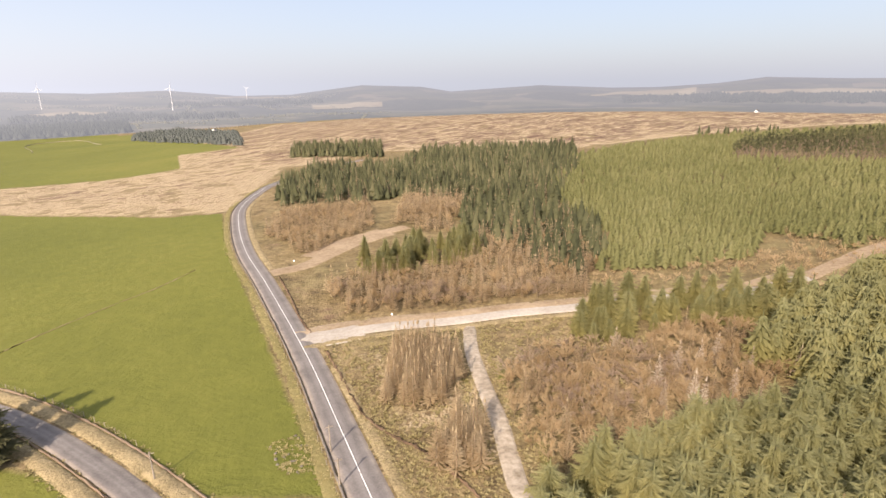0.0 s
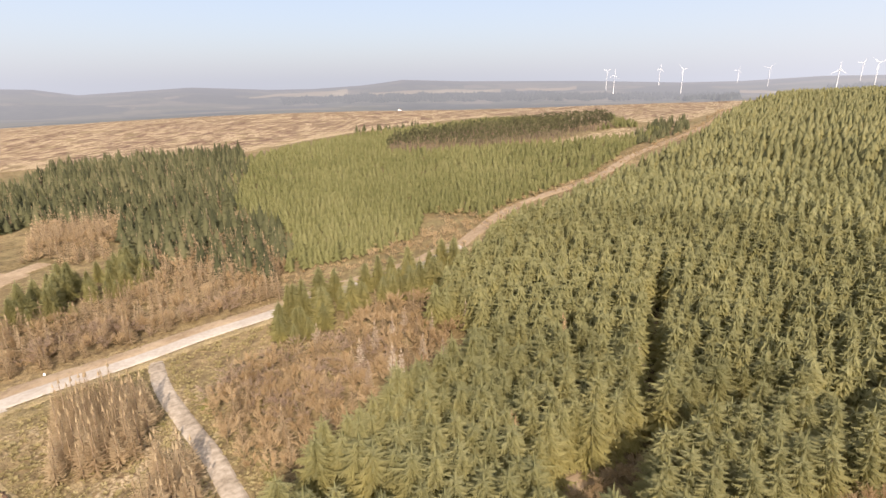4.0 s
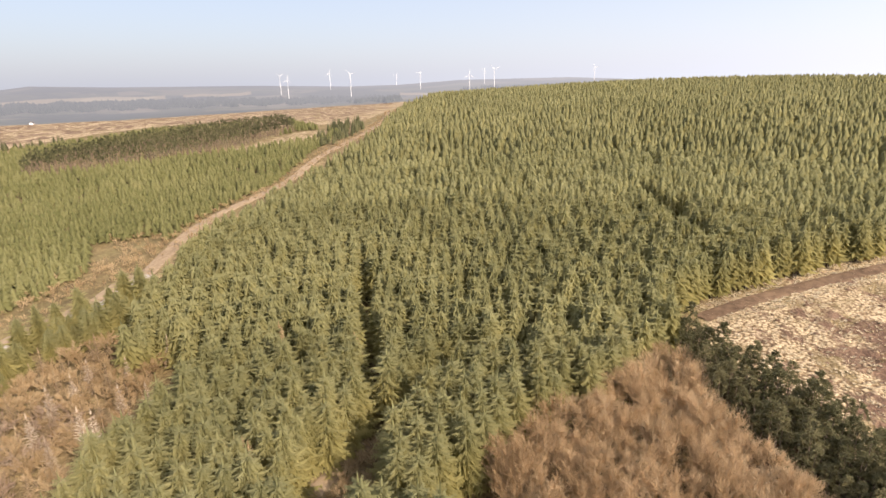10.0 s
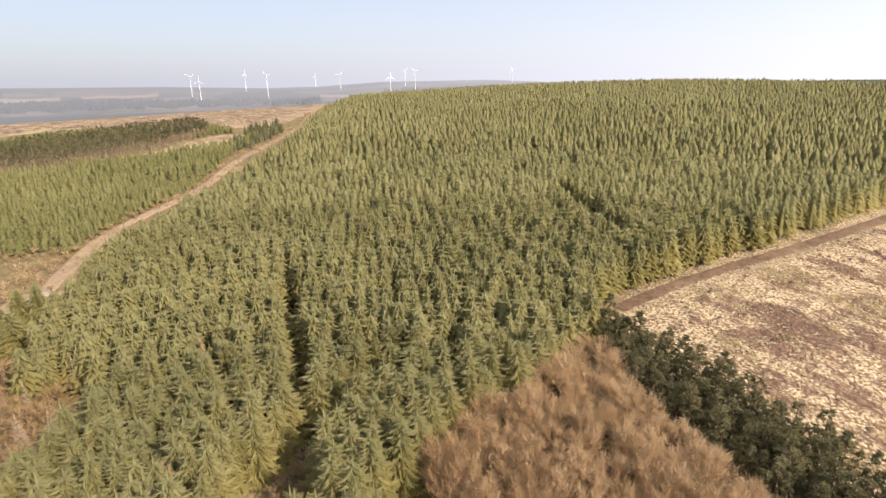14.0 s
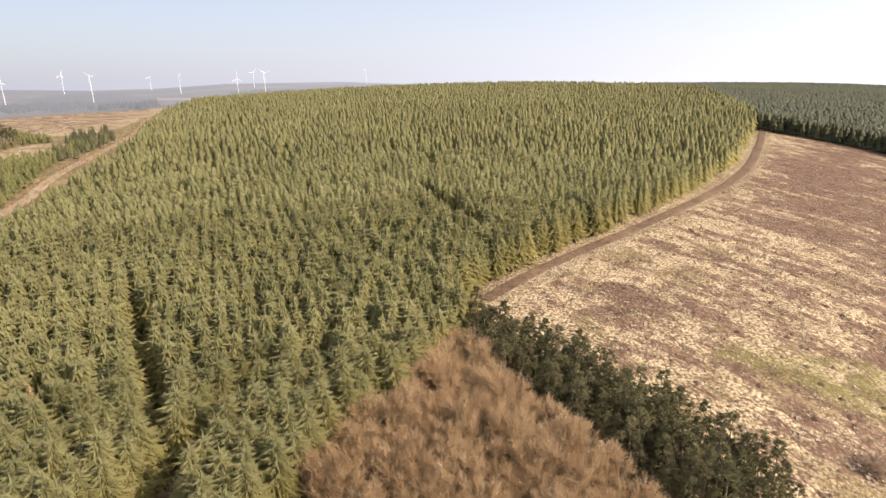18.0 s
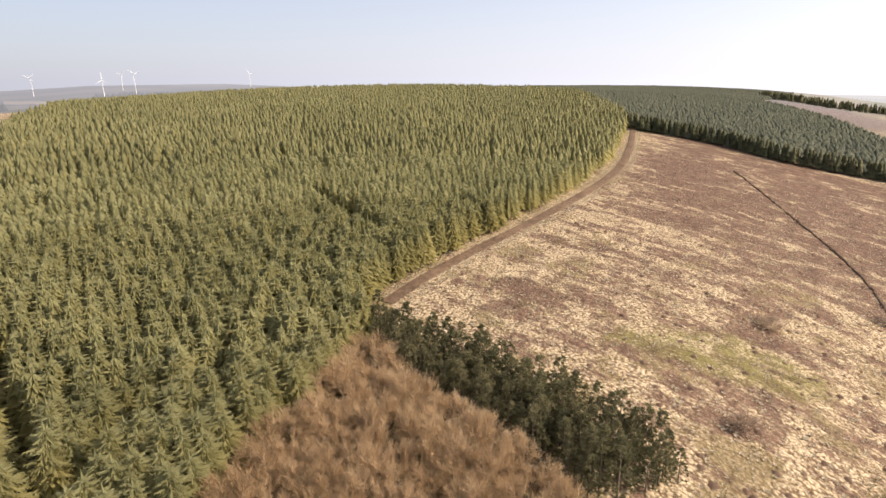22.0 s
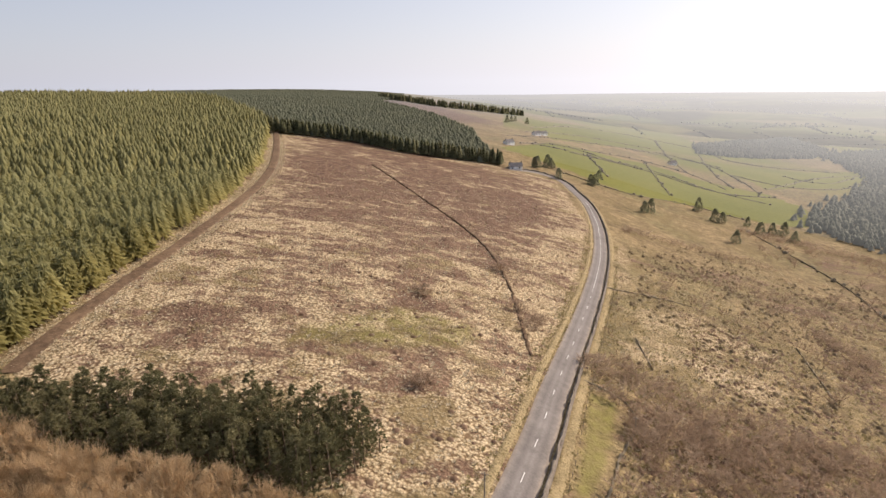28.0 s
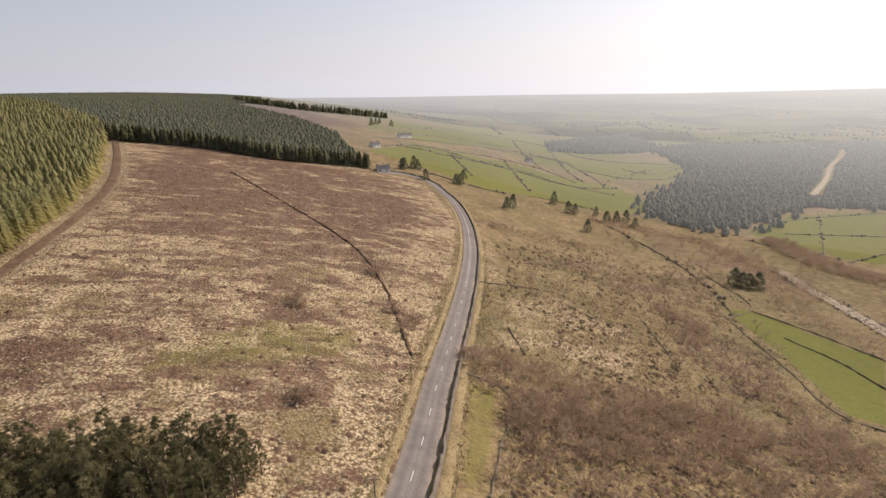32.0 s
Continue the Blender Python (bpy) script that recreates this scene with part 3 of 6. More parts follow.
DARK_STANDS = [
    [(-45, 277), (-25, 288), (-29, 389), (-53, 400)],
    [(25, 267), (54, 251), (95, 367), (44, 359)],
    [(-88, 281), (-43, 281), (-48, 392), (-98, 423), (-109, 366)],
    [(-141, 509), (-50, 455), (-59, 535), (-159, 590)],
    [(-29, 294), (-1, 277), (33, 268), (34, 327), (95, 383), (107, 444), (-11, 474), (-33, 380)],
    [(6, 224), (14, 284), (35, 278), (63, 211), (57, 181), (44, 155), (31, 161), (25, 195), (14, 190)],
]
SPARSE_STANDS = [
    [(-29, 160), (-8, 167), (13, 179), (13, 209), (-5, 195), (-28, 173)],
    [(28.6, 109.7), (34.2, 108.3), (40.9, 109.5), (56.1, 118.8), (69.8, 112.0), (81.1, 115.9), (95, 130), (82, 132), (64, 138), (35.3, 127.5)],
]
LARCH_STANDS = [
    [(7, 180), (46, 154), (56, 184), (40, 212), (18, 212)],
    [(-23, 254), (9, 237), (14, 277), (-19, 292)],
    [(-75, 220), (-50, 187), (-30, 226), (-39, 275), (-79, 262)],
    [(-23, 225), (4, 213), (5, 267), (-19, 278)],
    [(-37, 153), (-25.3, 135.1), (7.1, 140.1), (40.6, 142.1), (45, 167), (15, 181), (-5, 170), (-33, 162)],
    [(-11.6, 91.0), (-0.8, 87.4), (3.9, 100.1), (1.8, 114.0), (-11.4, 114.9)],
    [(-1.7, 71.5), (5.9, 67.0), (8.1, 81.1), (1.3, 85.9)],
    [(10.9, 99.3), (21.8, 108.4), (38.0, 104.2), (55.1, 116.2), (67.5, 114.6), (79.2, 96.2), (65.8, 90.9), (50.7, 82.4), (36.6, 76.8), (19.2, 70.0), (13.0, 71.9), (12.0, 85.2)],
]
RIDE_EDGE = [(43, 146), (67, 144), (99, 150), (145, 169), (134, 171), (91, 160), (46, 156)]
SCRUB_STANDS = [
    ([(9.0, 104.5), (28.0, 113.1), (40.6, 108.0), (48.4, 99.8), (49.0, 88.7), (20.4, 78.6), (13.8, 86.3)], 60),
    ([(61.6, -115.1), (46.7, -113.5), (34.3, -121.4), (11.5, -109.8), (30.0, -72.5), (40.0, -96.1)], 90),
    ([(28.9, -129.8), (-5, -169), (-44, -173), (-37.9, -141.1), (27.6, -68.0), (37.0, -90.2)], 180),
    ([(97, -218), (17, -377), (-25, -243), (-18, -184), (22, -178), (55, -189)], 130),
    ([(106, -446), (-16, -503), (-61, -446), (-31, -368), (18, -394), (81, -379)], 120),
    ([(-39, 149), (-13.5, 139.3), (34.3, 141.7), (36, 151), (-33, 158)], 50),
]
COPSE = [(101.0, -1.5), (90.3, 5.0), (84.1, 8.8), (71.8, 16.4), (62.2, 21.4), (30, 2), (32, -22), (52.0, -29.2), (65.6, -22.1), (82.0, -12.0), (91.0, -7.0)]
WINDBREAK = [(114.3, -3.8), (106.0, -10.8), (93.8, -25.0), (79.1, -36.0), (61.0, -46.5), (58.4, -46.5), (57.3, -31.3), (66.1, -25.1), (80.4, -17.0), (90.6, -8.2), (101.5, -3.3)]
VALLEY_WOODS = [
    [(88, -545), (92, -600), (82, -720), (84, -960), (135, -1093), (198, -1227), (125, -1363), (-260, -1560), (-300, -1400), (-160, -760), (-120, -729), (-58, -715), (-28, -630), (-4, -560), (40, -512)],
    [(386, -1106), (377, -1300), (298, -1480), (197, -1311), (192, -1148), (250, -1040), (323, -947)],
    [(-566, 996), (-244, 673), (-359, 968), (-609, 1290), (-662, 1191)],
]


# ---- open land: one sheet to the horizon ----
def build_ground():
    az = np.radians(np.concatenate([np.arange(-72, 222, 0.58), np.arange(222, 288, 3.0)]))
    rr = np.concatenate([[0.02, 3, 12, 22], 30 * 1.0235 ** np.arange(0, 222)])
    rr = rr[rr < 4900]
    A, Rr = np.meshgrid(az, rr)
    x, y = (np.sin(A) * Rr).ravel() + 0.7, (np.cos(A) * Rr).ravel() + 0.4
    pas, straw, heath = np.zeros(x.size), np.zeros(x.size), np.zeros(x.size)
    for k, poly in enumerate(PASTURES):
        pas = np.maximum(pas, (0.5 if k == 3 else 1.0) * soft_in(x, y, poly, 6.0))   # the strip by the road is mossy and thin
    for poly in MOSSY:
        pas = np.maximum(pas, 0.62 * soft_in(x, y, poly, 2.5))
    for poly in GREENISH:
        pas = np.maximum(pas, 0.47 * soft_in(x, y, poly, 20.0))
    for poly in STRAW:
        straw = np.maximum(straw, soft_in(x, y, poly, 14.0))
    straw = np.maximum(straw, 0.55 * soft_in(x, y, CLEARED, 8.0))
    straw = np.maximum(straw, 0.5 * soft_in(x, y, SLOPE_GRASS, 30.0))
    straw = np.maximum(straw, 0.52 * soft_in(x, y, [(97, -192), (128, -256), (139, -276), (116, -268), (90, -218), (74, -172)], 14.0))
    straw = np.maximum(straw, 0.44 * soft_in(x, y, NORTH_ROUGH, 20.0))
    for poly, amount in HEATH:
        heath = np.maximum(heath, amount * soft_in(x, y, poly, 70.0))
    r = np.hypot(x, y)
    b = np.degrees(np.arctan2(x, y))
    low = np.clip((r - 550) / 250, 0, 1) * ((b > 142) | (b < -150))
    pas = np.maximum(pas, low * (0.5 + 0.28 * np.sin(x / 83 + np.sin(y / 57)) * np.sin(y / 71 + np.sin(x / 97))))
    far = np.clip((r - 1600) / 800, 0, 1)                      # mixed farmland in the distance
    b = np.degrees(np.arctan2(x, y))
    pas = np.maximum(pas, far * (0.42 + 0.1 * np.sin(x / 190) * np.sin(y / 230)) * ((b > 125) | (b < -10)))
    heath = np.maximum(heath, far * 0.45 * ((b > -10) & (b < 120)))
    z = land(x, y)
    wild = (1 - pas) * (1 - np.clip((r - 250) / 400, 0, 1)) * np.clip(r / 60 - 0.5, 0, 1)
    road = np.minimum.reduce([near_line(x, y, l) for l in (MAIN_ROAD, LANE, FOREST_ROAD, PATH, PEAT_TRACK, SPUR)])
    wild *= np.clip((road - 4) / 3, 0, 1)
    z = z + wild * rng.normal(0, 0.16, x.size)
    z -= np.clip((5 - road) / 3, 0, 1) * 0.06
    z -= np.clip((r - 2300) / 1200, 0, 1) * 60
    n, k = len(rr), len(az)
    i, j = np.meshgrid(np.arange(n - 1), np.arange(k), indexing="ij")
    j2 = (j + 1) % k
    quads = np.stack([i * k + j, i * k + j2, (i + 1) * k + j2, (i + 1) * k + j], -1).reshape(-1, 4)
    cx, cy = x[quads[:, 0]], y[quads[:, 0]]
    cb = np.degrees(np.arctan2(cx, cy)) % 360
    # beyond 520 m in the southern valley, ground takes the emissive-haze material
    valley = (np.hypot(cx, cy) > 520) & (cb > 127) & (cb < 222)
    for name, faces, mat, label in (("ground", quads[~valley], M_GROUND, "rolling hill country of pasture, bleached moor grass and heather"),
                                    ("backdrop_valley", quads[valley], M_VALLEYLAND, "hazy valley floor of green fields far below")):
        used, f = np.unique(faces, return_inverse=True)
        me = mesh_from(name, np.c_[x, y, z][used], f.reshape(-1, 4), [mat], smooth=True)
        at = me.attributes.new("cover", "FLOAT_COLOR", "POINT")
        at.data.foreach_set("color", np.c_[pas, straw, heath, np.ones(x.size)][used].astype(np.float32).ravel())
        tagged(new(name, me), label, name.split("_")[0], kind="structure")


build_ground()


def strip(name, line, profile_pts, material, step=2.0, lift=0.12):
    """A band along a line: cross-section points are (offset, height)."""
    c = glide(line, step)
    d = np.gradient(c, axis=0)
    d /= np.linalg.norm(d, axis=1)[:, None] + 1e-9
    nrm = np.c_[d[:, 1], -d[:, 0]]
    k = len(profile_pts)
    v = []
    for off, h in profile_pts:
        q = c + nrm * off
        r = np.hypot(q[:, 0], q[:, 1])
        v.append(np.c_[q, land(q[:, 0], q[:, 1]) + h + lift + np.clip(r - 150, 0, 900) * 0.0012])
    v = np.stack(v, 1).reshape(-1, 3)
    n = len(c)
    i, j = np.meshgrid(np.arange(n - 1), np.arange(k - 1), indexing="ij")
    q = np.stack([i * k + j, i * k + j + 1, (i + 1) * k + j + 1, (i + 1) * k + j], -1).reshape(-1, 4)
    wide = max(abs(o) for o, h in profile_pts) - 0.5
    return new(name, mesh_from(name, v, q, [material], tint=np.tile([abs(o) / wide for o, h in profile_pts], n)))


def road_section(w):
    return [(-w / 2 - 0.5, -0.3), (-w / 2, 0), (-w * 0.42, 0.02), (-w / 4, 0.05), (0, 0.07), (w / 4, 0.05), (w * 0.42, 0.02), (w / 2, 0), (w / 2 + 0.5, -0.3)]


tagged(strip("road", MAIN_ROAD, road_section(5.8), M_ASPHALT), "worn grey asphalt country road", "road", kind="structure")
tagged(strip("lane", LANE, road_section(3.9), M_ASPHALT), "narrow grey asphalt side lane between banks", "road", kind="structure")
tagged(strip("forest_road", FOREST_ROAD, road_section(4.4), M_GRAVEL), "pale gravel forest road", "road", kind="structure")
APRON = [(-35.0, 120.7), (-29.5, 121.1), (-20.9, 124.7)]
tagged(strip("gravel_apron", APRON, road_section(9.0), M_GRAVEL, lift=0.09), "pale gravel mouth of the forest road", "road", kind="structure")
tagged(strip("ride_track", RIDE, road_section(4.6), M_RIDE), "rough pinkish grass track along a forest ride", "road", kind="structure")
tagged(strip("spur_track", SPUR, road_section(6.0), M_RIDE), "stony spur track into the trees", "road", kind="structure")
tagged(strip("turning_area", [(-47, 186), (-38, 203), (-24, 219)], road_section(12.0), M_RIDE, lift=0.08), "pale gravel and dead grass turning area", "track", kind="structure")
tagged(strip("stony_path", PATH, road_section(2.7), M_STONY), "stony path off the gravel road", "path", kind="structure")
tagged(strip("peat_track", PEAT_TRACK, road_section(3.5), M_SOIL), "churned brown peat track along the forest edge", "road", kind="structure")


# ---- trees ----
def branch_tris(base, way, length, width, droop, lift=0.0):
    """A plume of twigs: a folded leaf of two triangles."""
    side = np.array([-way[1], way[0], 0.0])
    tip = base + way * length + np.array([0, 0, -droop])
    mid = base + way * length * 0.55 + np.array([0, 0, -droop * 0.35 + lift])
    return [base, mid + side * width - np.array([0, 0, width * 0.45]), tip, mid - side * width - np.array([0, 0, width * 0.45]), mid]


def conifer(seed, height, spread, whorls, per, bare=False, base=0.1, core=0.6, thin=1.0, full=0.6):
    """Trunk and crown of a conifer as triangle arrays."""
    g = np.random.default_rng(seed)
    v, f = [], []

    def add(pts, tris):
        o = len(v)
        v.extend(pts)
        f.extend([(a + o, b + o, c + o) for a, b, c in tris])
    for i in range(whorls):
        s = base + (0.97 - base) * (i + g.uniform(-0.3, 0.3)) / whorls
        reach = spread * max(0.09, (1 - s) ** full) * g.uniform(0.85, 1.1)
        n = max(3, int(round(per * (0.55 + 0.45 * (1 - s)))))
        t0 = g.uniform(0, 6.28)
        for k in range(n):
            t = t0 + 6.283 * k / n + g.uniform(-0.3, 0.3)
            way = np.array([math.cos(t), math.sin(t), 0])
            ln = reach * g.uniform(0.75, 1.2)
            w = ln * (0.42 if not bare else 0.1) * thin
            pts = branch_tris(np.array([0, 0, s * height]), way, ln, w, ln * g.uniform(0.15, 0.5) if not bare else ln * g.uniform(-0.3, 0.1), w * 0.2)
            add(pts, [(0, 1, 4), (1, 2, 4), (2, 3, 4), (3, 0, 4)])
    if core:
        o = [np.array([0, 0, height * 0.96])]
        for k in range(6):
            t = 6.283 * k / 6
            o.append(np.array([math.cos(t) * spread * core, math.sin(t) * spread * core, height * base]))
        add(o, [(0, 1 + k, 1 + (k + 1) % 6) for k in range(6)])
    top = [np.array([0, 0, height * 1.03])] + [np.array([math.cos(t) * spread * 0.1, math.sin(t) * spread * 0.1, height * 0.88]) for t in (0, 2.1, 4.2)]
    add(top, [(0, 1, 2), (0, 2, 3), (0, 3, 1)])
    tv, tf = stem(height * 0.9, height * 0.014 + 0.03)
    return (np.array(v), np.array(f)), (tv, tf)


def stem(height, r, sides=5, bend=0.0, seed=0):
    g = np.random.default_rng(seed)
    v, f = [], []
    for lv, s in enumerate((-0.05, 0.35, 1.0)):
        off = g.normal(0, bend, 2) * (lv > 0)
        for k in range(sides):
            t = 6.283 * k / sides
            rr = r * (1 - 0.85 * max(s, 0))
            v.append((math.cos(t) * rr + off[0], math.sin(t) * rr + off[1], s * height))
    for lv in range(2):
        for k in range(sides):
            a, b = lv * sides + k, lv * sides + (k + 1) % sides
            f += [(a, b, b + sides), (a, b + sides, a + sides)]
    return np.array(v), np.array(f)


def star_cone(seed, height, spread, tiers, points, notch=0.66):
    """A far conifer: jagged stacked skirts."""
    g = np.random.default_rng(seed)
    v, f = [], []
    for i in range(tiers):
        z0, z1 = height * (0.08 + 0.8 * i / tiers), height * min(1.0, 0.08 + 0.8 * (i + 1.9) / tiers)
        rr = spread * (1 - 0.92 * i / tiers) ** 0.72
        o = len(v)
        v.append((0, 0, z1))
        for k in range(points * 2):
            t = 6.283 * k / (points * 2) + i
            q = rr * (g.uniform(0.85, 1.15) if k % 2 == 0 else notch * g.uniform(0.88, 1.12))
            v.append((math.cos(t) * q, math.sin(t) * q, z0 + (0.0 if k % 2 == 0 else 0.10 * height) + g.uniform(-0.03, 0.03) * height))
        f += [(o, o + 1 + k, o + 1 + (k + 1) % (points * 2)) for k in range(points * 2)]
    return np.array(v), np.array(f)


def dome(seed, height, spread, n=6):
    """A far leafless or rounded tree: an uneven dome."""
    g = np.random.default_rng(seed)
    v, f = [(0, 0, height)], []
    for z, r in ((0.72, 0.55), (0.3, 1.0), (-0.05, 0.75)):
        for k in range(n):
            t = 6.283 * k / n + g.uniform(-0.25, 0.25)
            q = spread * r * g.uniform(0.75, 1.2)
            v.append((math.cos(t) * q, math.sin(t) * q, height * z * g.uniform(0.75, 1.25)))
    f += [(0, 1 + k, 1 + (k + 1) % n) for k in range(n)]
    for lv in range(2):
        for k in range(n):
            a, b = 1 + lv * n + k, 1 + lv * n + (k + 1) % n
            f += [(a, a + n, b + n), (a, b + n, b)]
    return np.array(v), np.array(f)


def twiggy(seed, height, spread, limbs, twigs, width=0.05, dome=0.55, rise=0.9, long=1.0):
    """A leafless tree or bush: limbs and a crown of thin twig blades."""
    g = np.random.default_rng(seed)
    v, f = [], []
    tv, tf = stem(height * 0.6, height * 0.014 + 0.02, 4, height * 0.02, seed)
    tv, tf = list(map(tuple, tv)), list(map(tuple, tf))
    for i in range(limbs):
        t, s, ring = g.uniform(0, 6.283), 0.21, 4
        if i % 3 == 2:
            s, ring = 0.6, 8
        reach = spread * math.sqrt(g.uniform(0.15, 1))
        p0 = np.array([0, 0, height * s])
        zt = height * (dome + (1 - dome) * math.sqrt(max(0, 1 - (reach / spread) ** 2))) * g.uniform(0.8, 1.0)
        p1 = np.array([math.cos(t) * reach, math.sin(t) * reach, max(zt, height * s)])
        ax = p1 - p0
        k = int(t / 6.283 * 4) % 4
        tv.append(tuple(p1))
        tf.append((ring + k, ring + (k + 1) % 4, len(tv) - 1))
        for k in range(twigs):
            q = p0 + ax * g.uniform(0.35, 1.0)
            d = ax / (np.linalg.norm(ax) + 1e-6) * 0.6 + g.normal(0, 0.6, 3)
            d[2] = abs(d[2]) * rise + 0.25
            d = d / np.linalg.norm(d) * height * long * g.uniform(0.12, 0.26)
            sd = np.cross(d, g.normal(0, 1, 3))
            sd = sd / (np.linalg.norm(sd) + 1e-6) * width * height * g.uniform(0.3, 0.7)
            o = len(v)
            v += [q + sd, q - sd, q + d]
            f.append((o, o + 1, o + 2))
    return (np.array(v), np.array(f)), (np.array(tv), np.array(tf))


def pine(seed, height, spread, clumps, base=0.3, fine=1.0, pointed=False):
    """A bushy pine: clumps of needle blades round the stem."""
    g = np.random.default_rng(seed)
    v, f = [], []
    for i in range(clumps):
        s = g.uniform(base, 1.0)
        t = g.uniform(0, 6.283)
        reach = spread * (1 - max(0, s - 0.45) / 0.62) ** 0.7 * math.sqrt(g.uniform(0.1, 1))
        if pointed:
            reach = spread * (1.02 - s) ** 0.6 * math.sqrt(g.uniform(0.25, 1))
        c = np.array([math.cos(t) * reach, math.sin(t) * reach, s * height])
        rad = spread * g.uniform(0.25, 0.42) * (0.62 if pointed else 1)
        for k in range(int(7 / fine)):
            d = g.normal(0, 1, 3)
            d[2] = d[2] * 0.6 + 0.35
            d = d / np.linalg.norm(d) * rad
            sd = np.cross(d, g.normal(0, 1, 3))
            sd = sd / (np.linalg.norm(sd) + 1e-6) * rad * 0.42 * fine
            o = len(v)
            v += [c + sd - d * 0.2, c - sd - d * 0.2, c + d]
            f.append((o, o + 1, o + 2))
    return (np.array(v), np.array(f)), stem(height * 0.85, height * 0.016 + 0.03)


def pick(poly, spacing, jitter=0.38, turn=0.4, keep=1.0, within=(0, 9999), avoid=()):
    """Planting places in a polygon: rows with jitter."""
    p = np.array(poly)
    c = p.mean(0)
    rad = np.max(np.hypot(*(p - c).T)) + spacing
    g = np.arange(-rad, rad, spacing)
    X, Y = np.meshgrid(g, g)
    X, Y = X.ravel() + rng.normal(0, jitter * spacing, X.size) * 0.7, Y.ravel() + rng.normal(0, jitter * spacing, X.size) * 0.7
    x, y = c[0] + X * math.cos(turn) - Y * math.sin(turn), c[1] + X * math.sin(turn) + Y * math.cos(turn)
    d = np.hypot(x, y)
    ok = inside(x, y, poly) & (d >= within[0]) & (d < within[1]) & (rng.random(x.size) < keep)
    x, y = x[ok], y[ok]
    ok = np.ones(x.size, bool)
    for line, w in avoid:
        ok &= near_line(x, y, line) > w
    return np.c_[x[ok], y[ok]]


def place_scales(pts, lo, hi):
    return np.c_[pts, rng.uniform(lo, hi, len(pts)), rng.uniform(0, 6.283, len(pts)), rng.random(len(pts))]


def stuff(name, label, category, templates, placed, mats, sink=0.1, level=None):
    """Many plants joined: rows of x, y, scale, turn, tint."""
    vs, fs, ms, ts, us, o = [], [], [], [], [], 0
    which = rng.integers(0, len(templates), len(placed))
    zz = (level or land)(placed[:, 0], placed[:, 1]) - sink
    for w, tpl in enumerate(templates):
        rows = placed[which == w]
        z = zz[which == w]
        if not len(rows):
            continue
        for mi, (tv, tf) in enumerate(tpl):
            if not len(tf):
                continue
            c, s = np.cos(rows[:, 3])[:, None], np.sin(rows[:, 3])[:, None]
            sc = rows[:, 2][:, None]
            wide = sc * (0.9 + 0.25 * rows[:, 4][:, None])
            X = (tv[None, :, 0] * c - tv[None, :, 1] * s) * wide + rows[:, 0][:, None]
            Y = (tv[None, :, 0] * s + tv[None, :, 1] * c) * wide + rows[:, 1][:, None]
            Z = tv[None, :, 2] * sc + z[:, None]
            n = len(rows)
            vs.append(np.stack([X, Y, Z], -1).reshape(-1, 3))
            fs.append((tf[None] + (np.arange(n) * len(tv))[:, None, None] + o).reshape(-1, 3))
            ms.append(np.full(n * len(tf), mi))
            ts.append(np.repeat(rows[:, 4], len(tv)))
            us.append(np.tile(tv[:, 2] / max(tv[:, 2].max(), 0.1), n))
            o += n * len(tv)
    me = mesh_from(name, np.vstack(vs), np.vstack(fs), mats, np.concatenate(ms), np.concatenate(ts), up=np.concatenate(us))
    return tagged(new(name, me), label, category, kind="stuff")


def things(name, label, category, group, templates, placed, mats, part_names=("crown", "trunk"), sink=0.1):
    """Single plants: one Empty each with crown and trunk."""
    firsts = {}
    for x, y, sc, turn, tint in placed:
        w = int(tint * 997) % len(templates)
        m = pose(float(x), float(y), float(land(x, y)) - sink, 0, 0, math.degrees(turn))
        if w not in firsts:
            root = new(name)
            for (v, f), mat, pn in zip(templates[w], mats, part_names):
                ob = new(pn, mesh_from(pn, v, f, [mat], up=v[:, 2] / max(v[:, 2].max(), 0.1)))
                ob.parent = root
            tagged(root, label, category, group)
            firsts[w] = root
            ob = root
            ob.matrix_basis = m
        else:
            ob = copy_thing(firsts[w], m)
        wide = sc * (0.9 + 0.25 * tint)
        ob.scale = (wide, wide, sc)


def edge_places(line, lo, hi, per, a=0.0, b=1.0):
    c = glide(line, 1.0)
    c = c[int(len(c) * a):int(len(c) * b)]
    d = np.gradient(c, axis=0)
    d /= np.linalg.norm(d, axis=1)[:, None] + 1e-9
    nr = np.c_[d[:, 1], -d[:, 0]]
    return np.vstack([c + nr * rng.uniform(lo, hi, (len(c), 1)) + rng.normal(0, 0.4, c.shape) for _ in range(per)])


def split_near(placed, count, spot):
    d = np.hypot(placed[:, 0] - spot[0], placed[:, 1] - spot[1])
    o = np.argsort(d)
    return placed[o[:count]], placed[o[count:]]


GAPS = [(FOREST_ROAD, 4.5), (PEAT_TRACK, 5.5), (RIDE, 5.0), (PATH, 3.0), (MAIN_ROAD, 6.0)] + SPRUCE_RIDES


def clear_of(pts, polys):
    ok = np.ones(len(pts), bool)
    for p in polys:
        ok &= ~inside(pts[:, 0], pts[:, 1], p)
    return pts[ok]


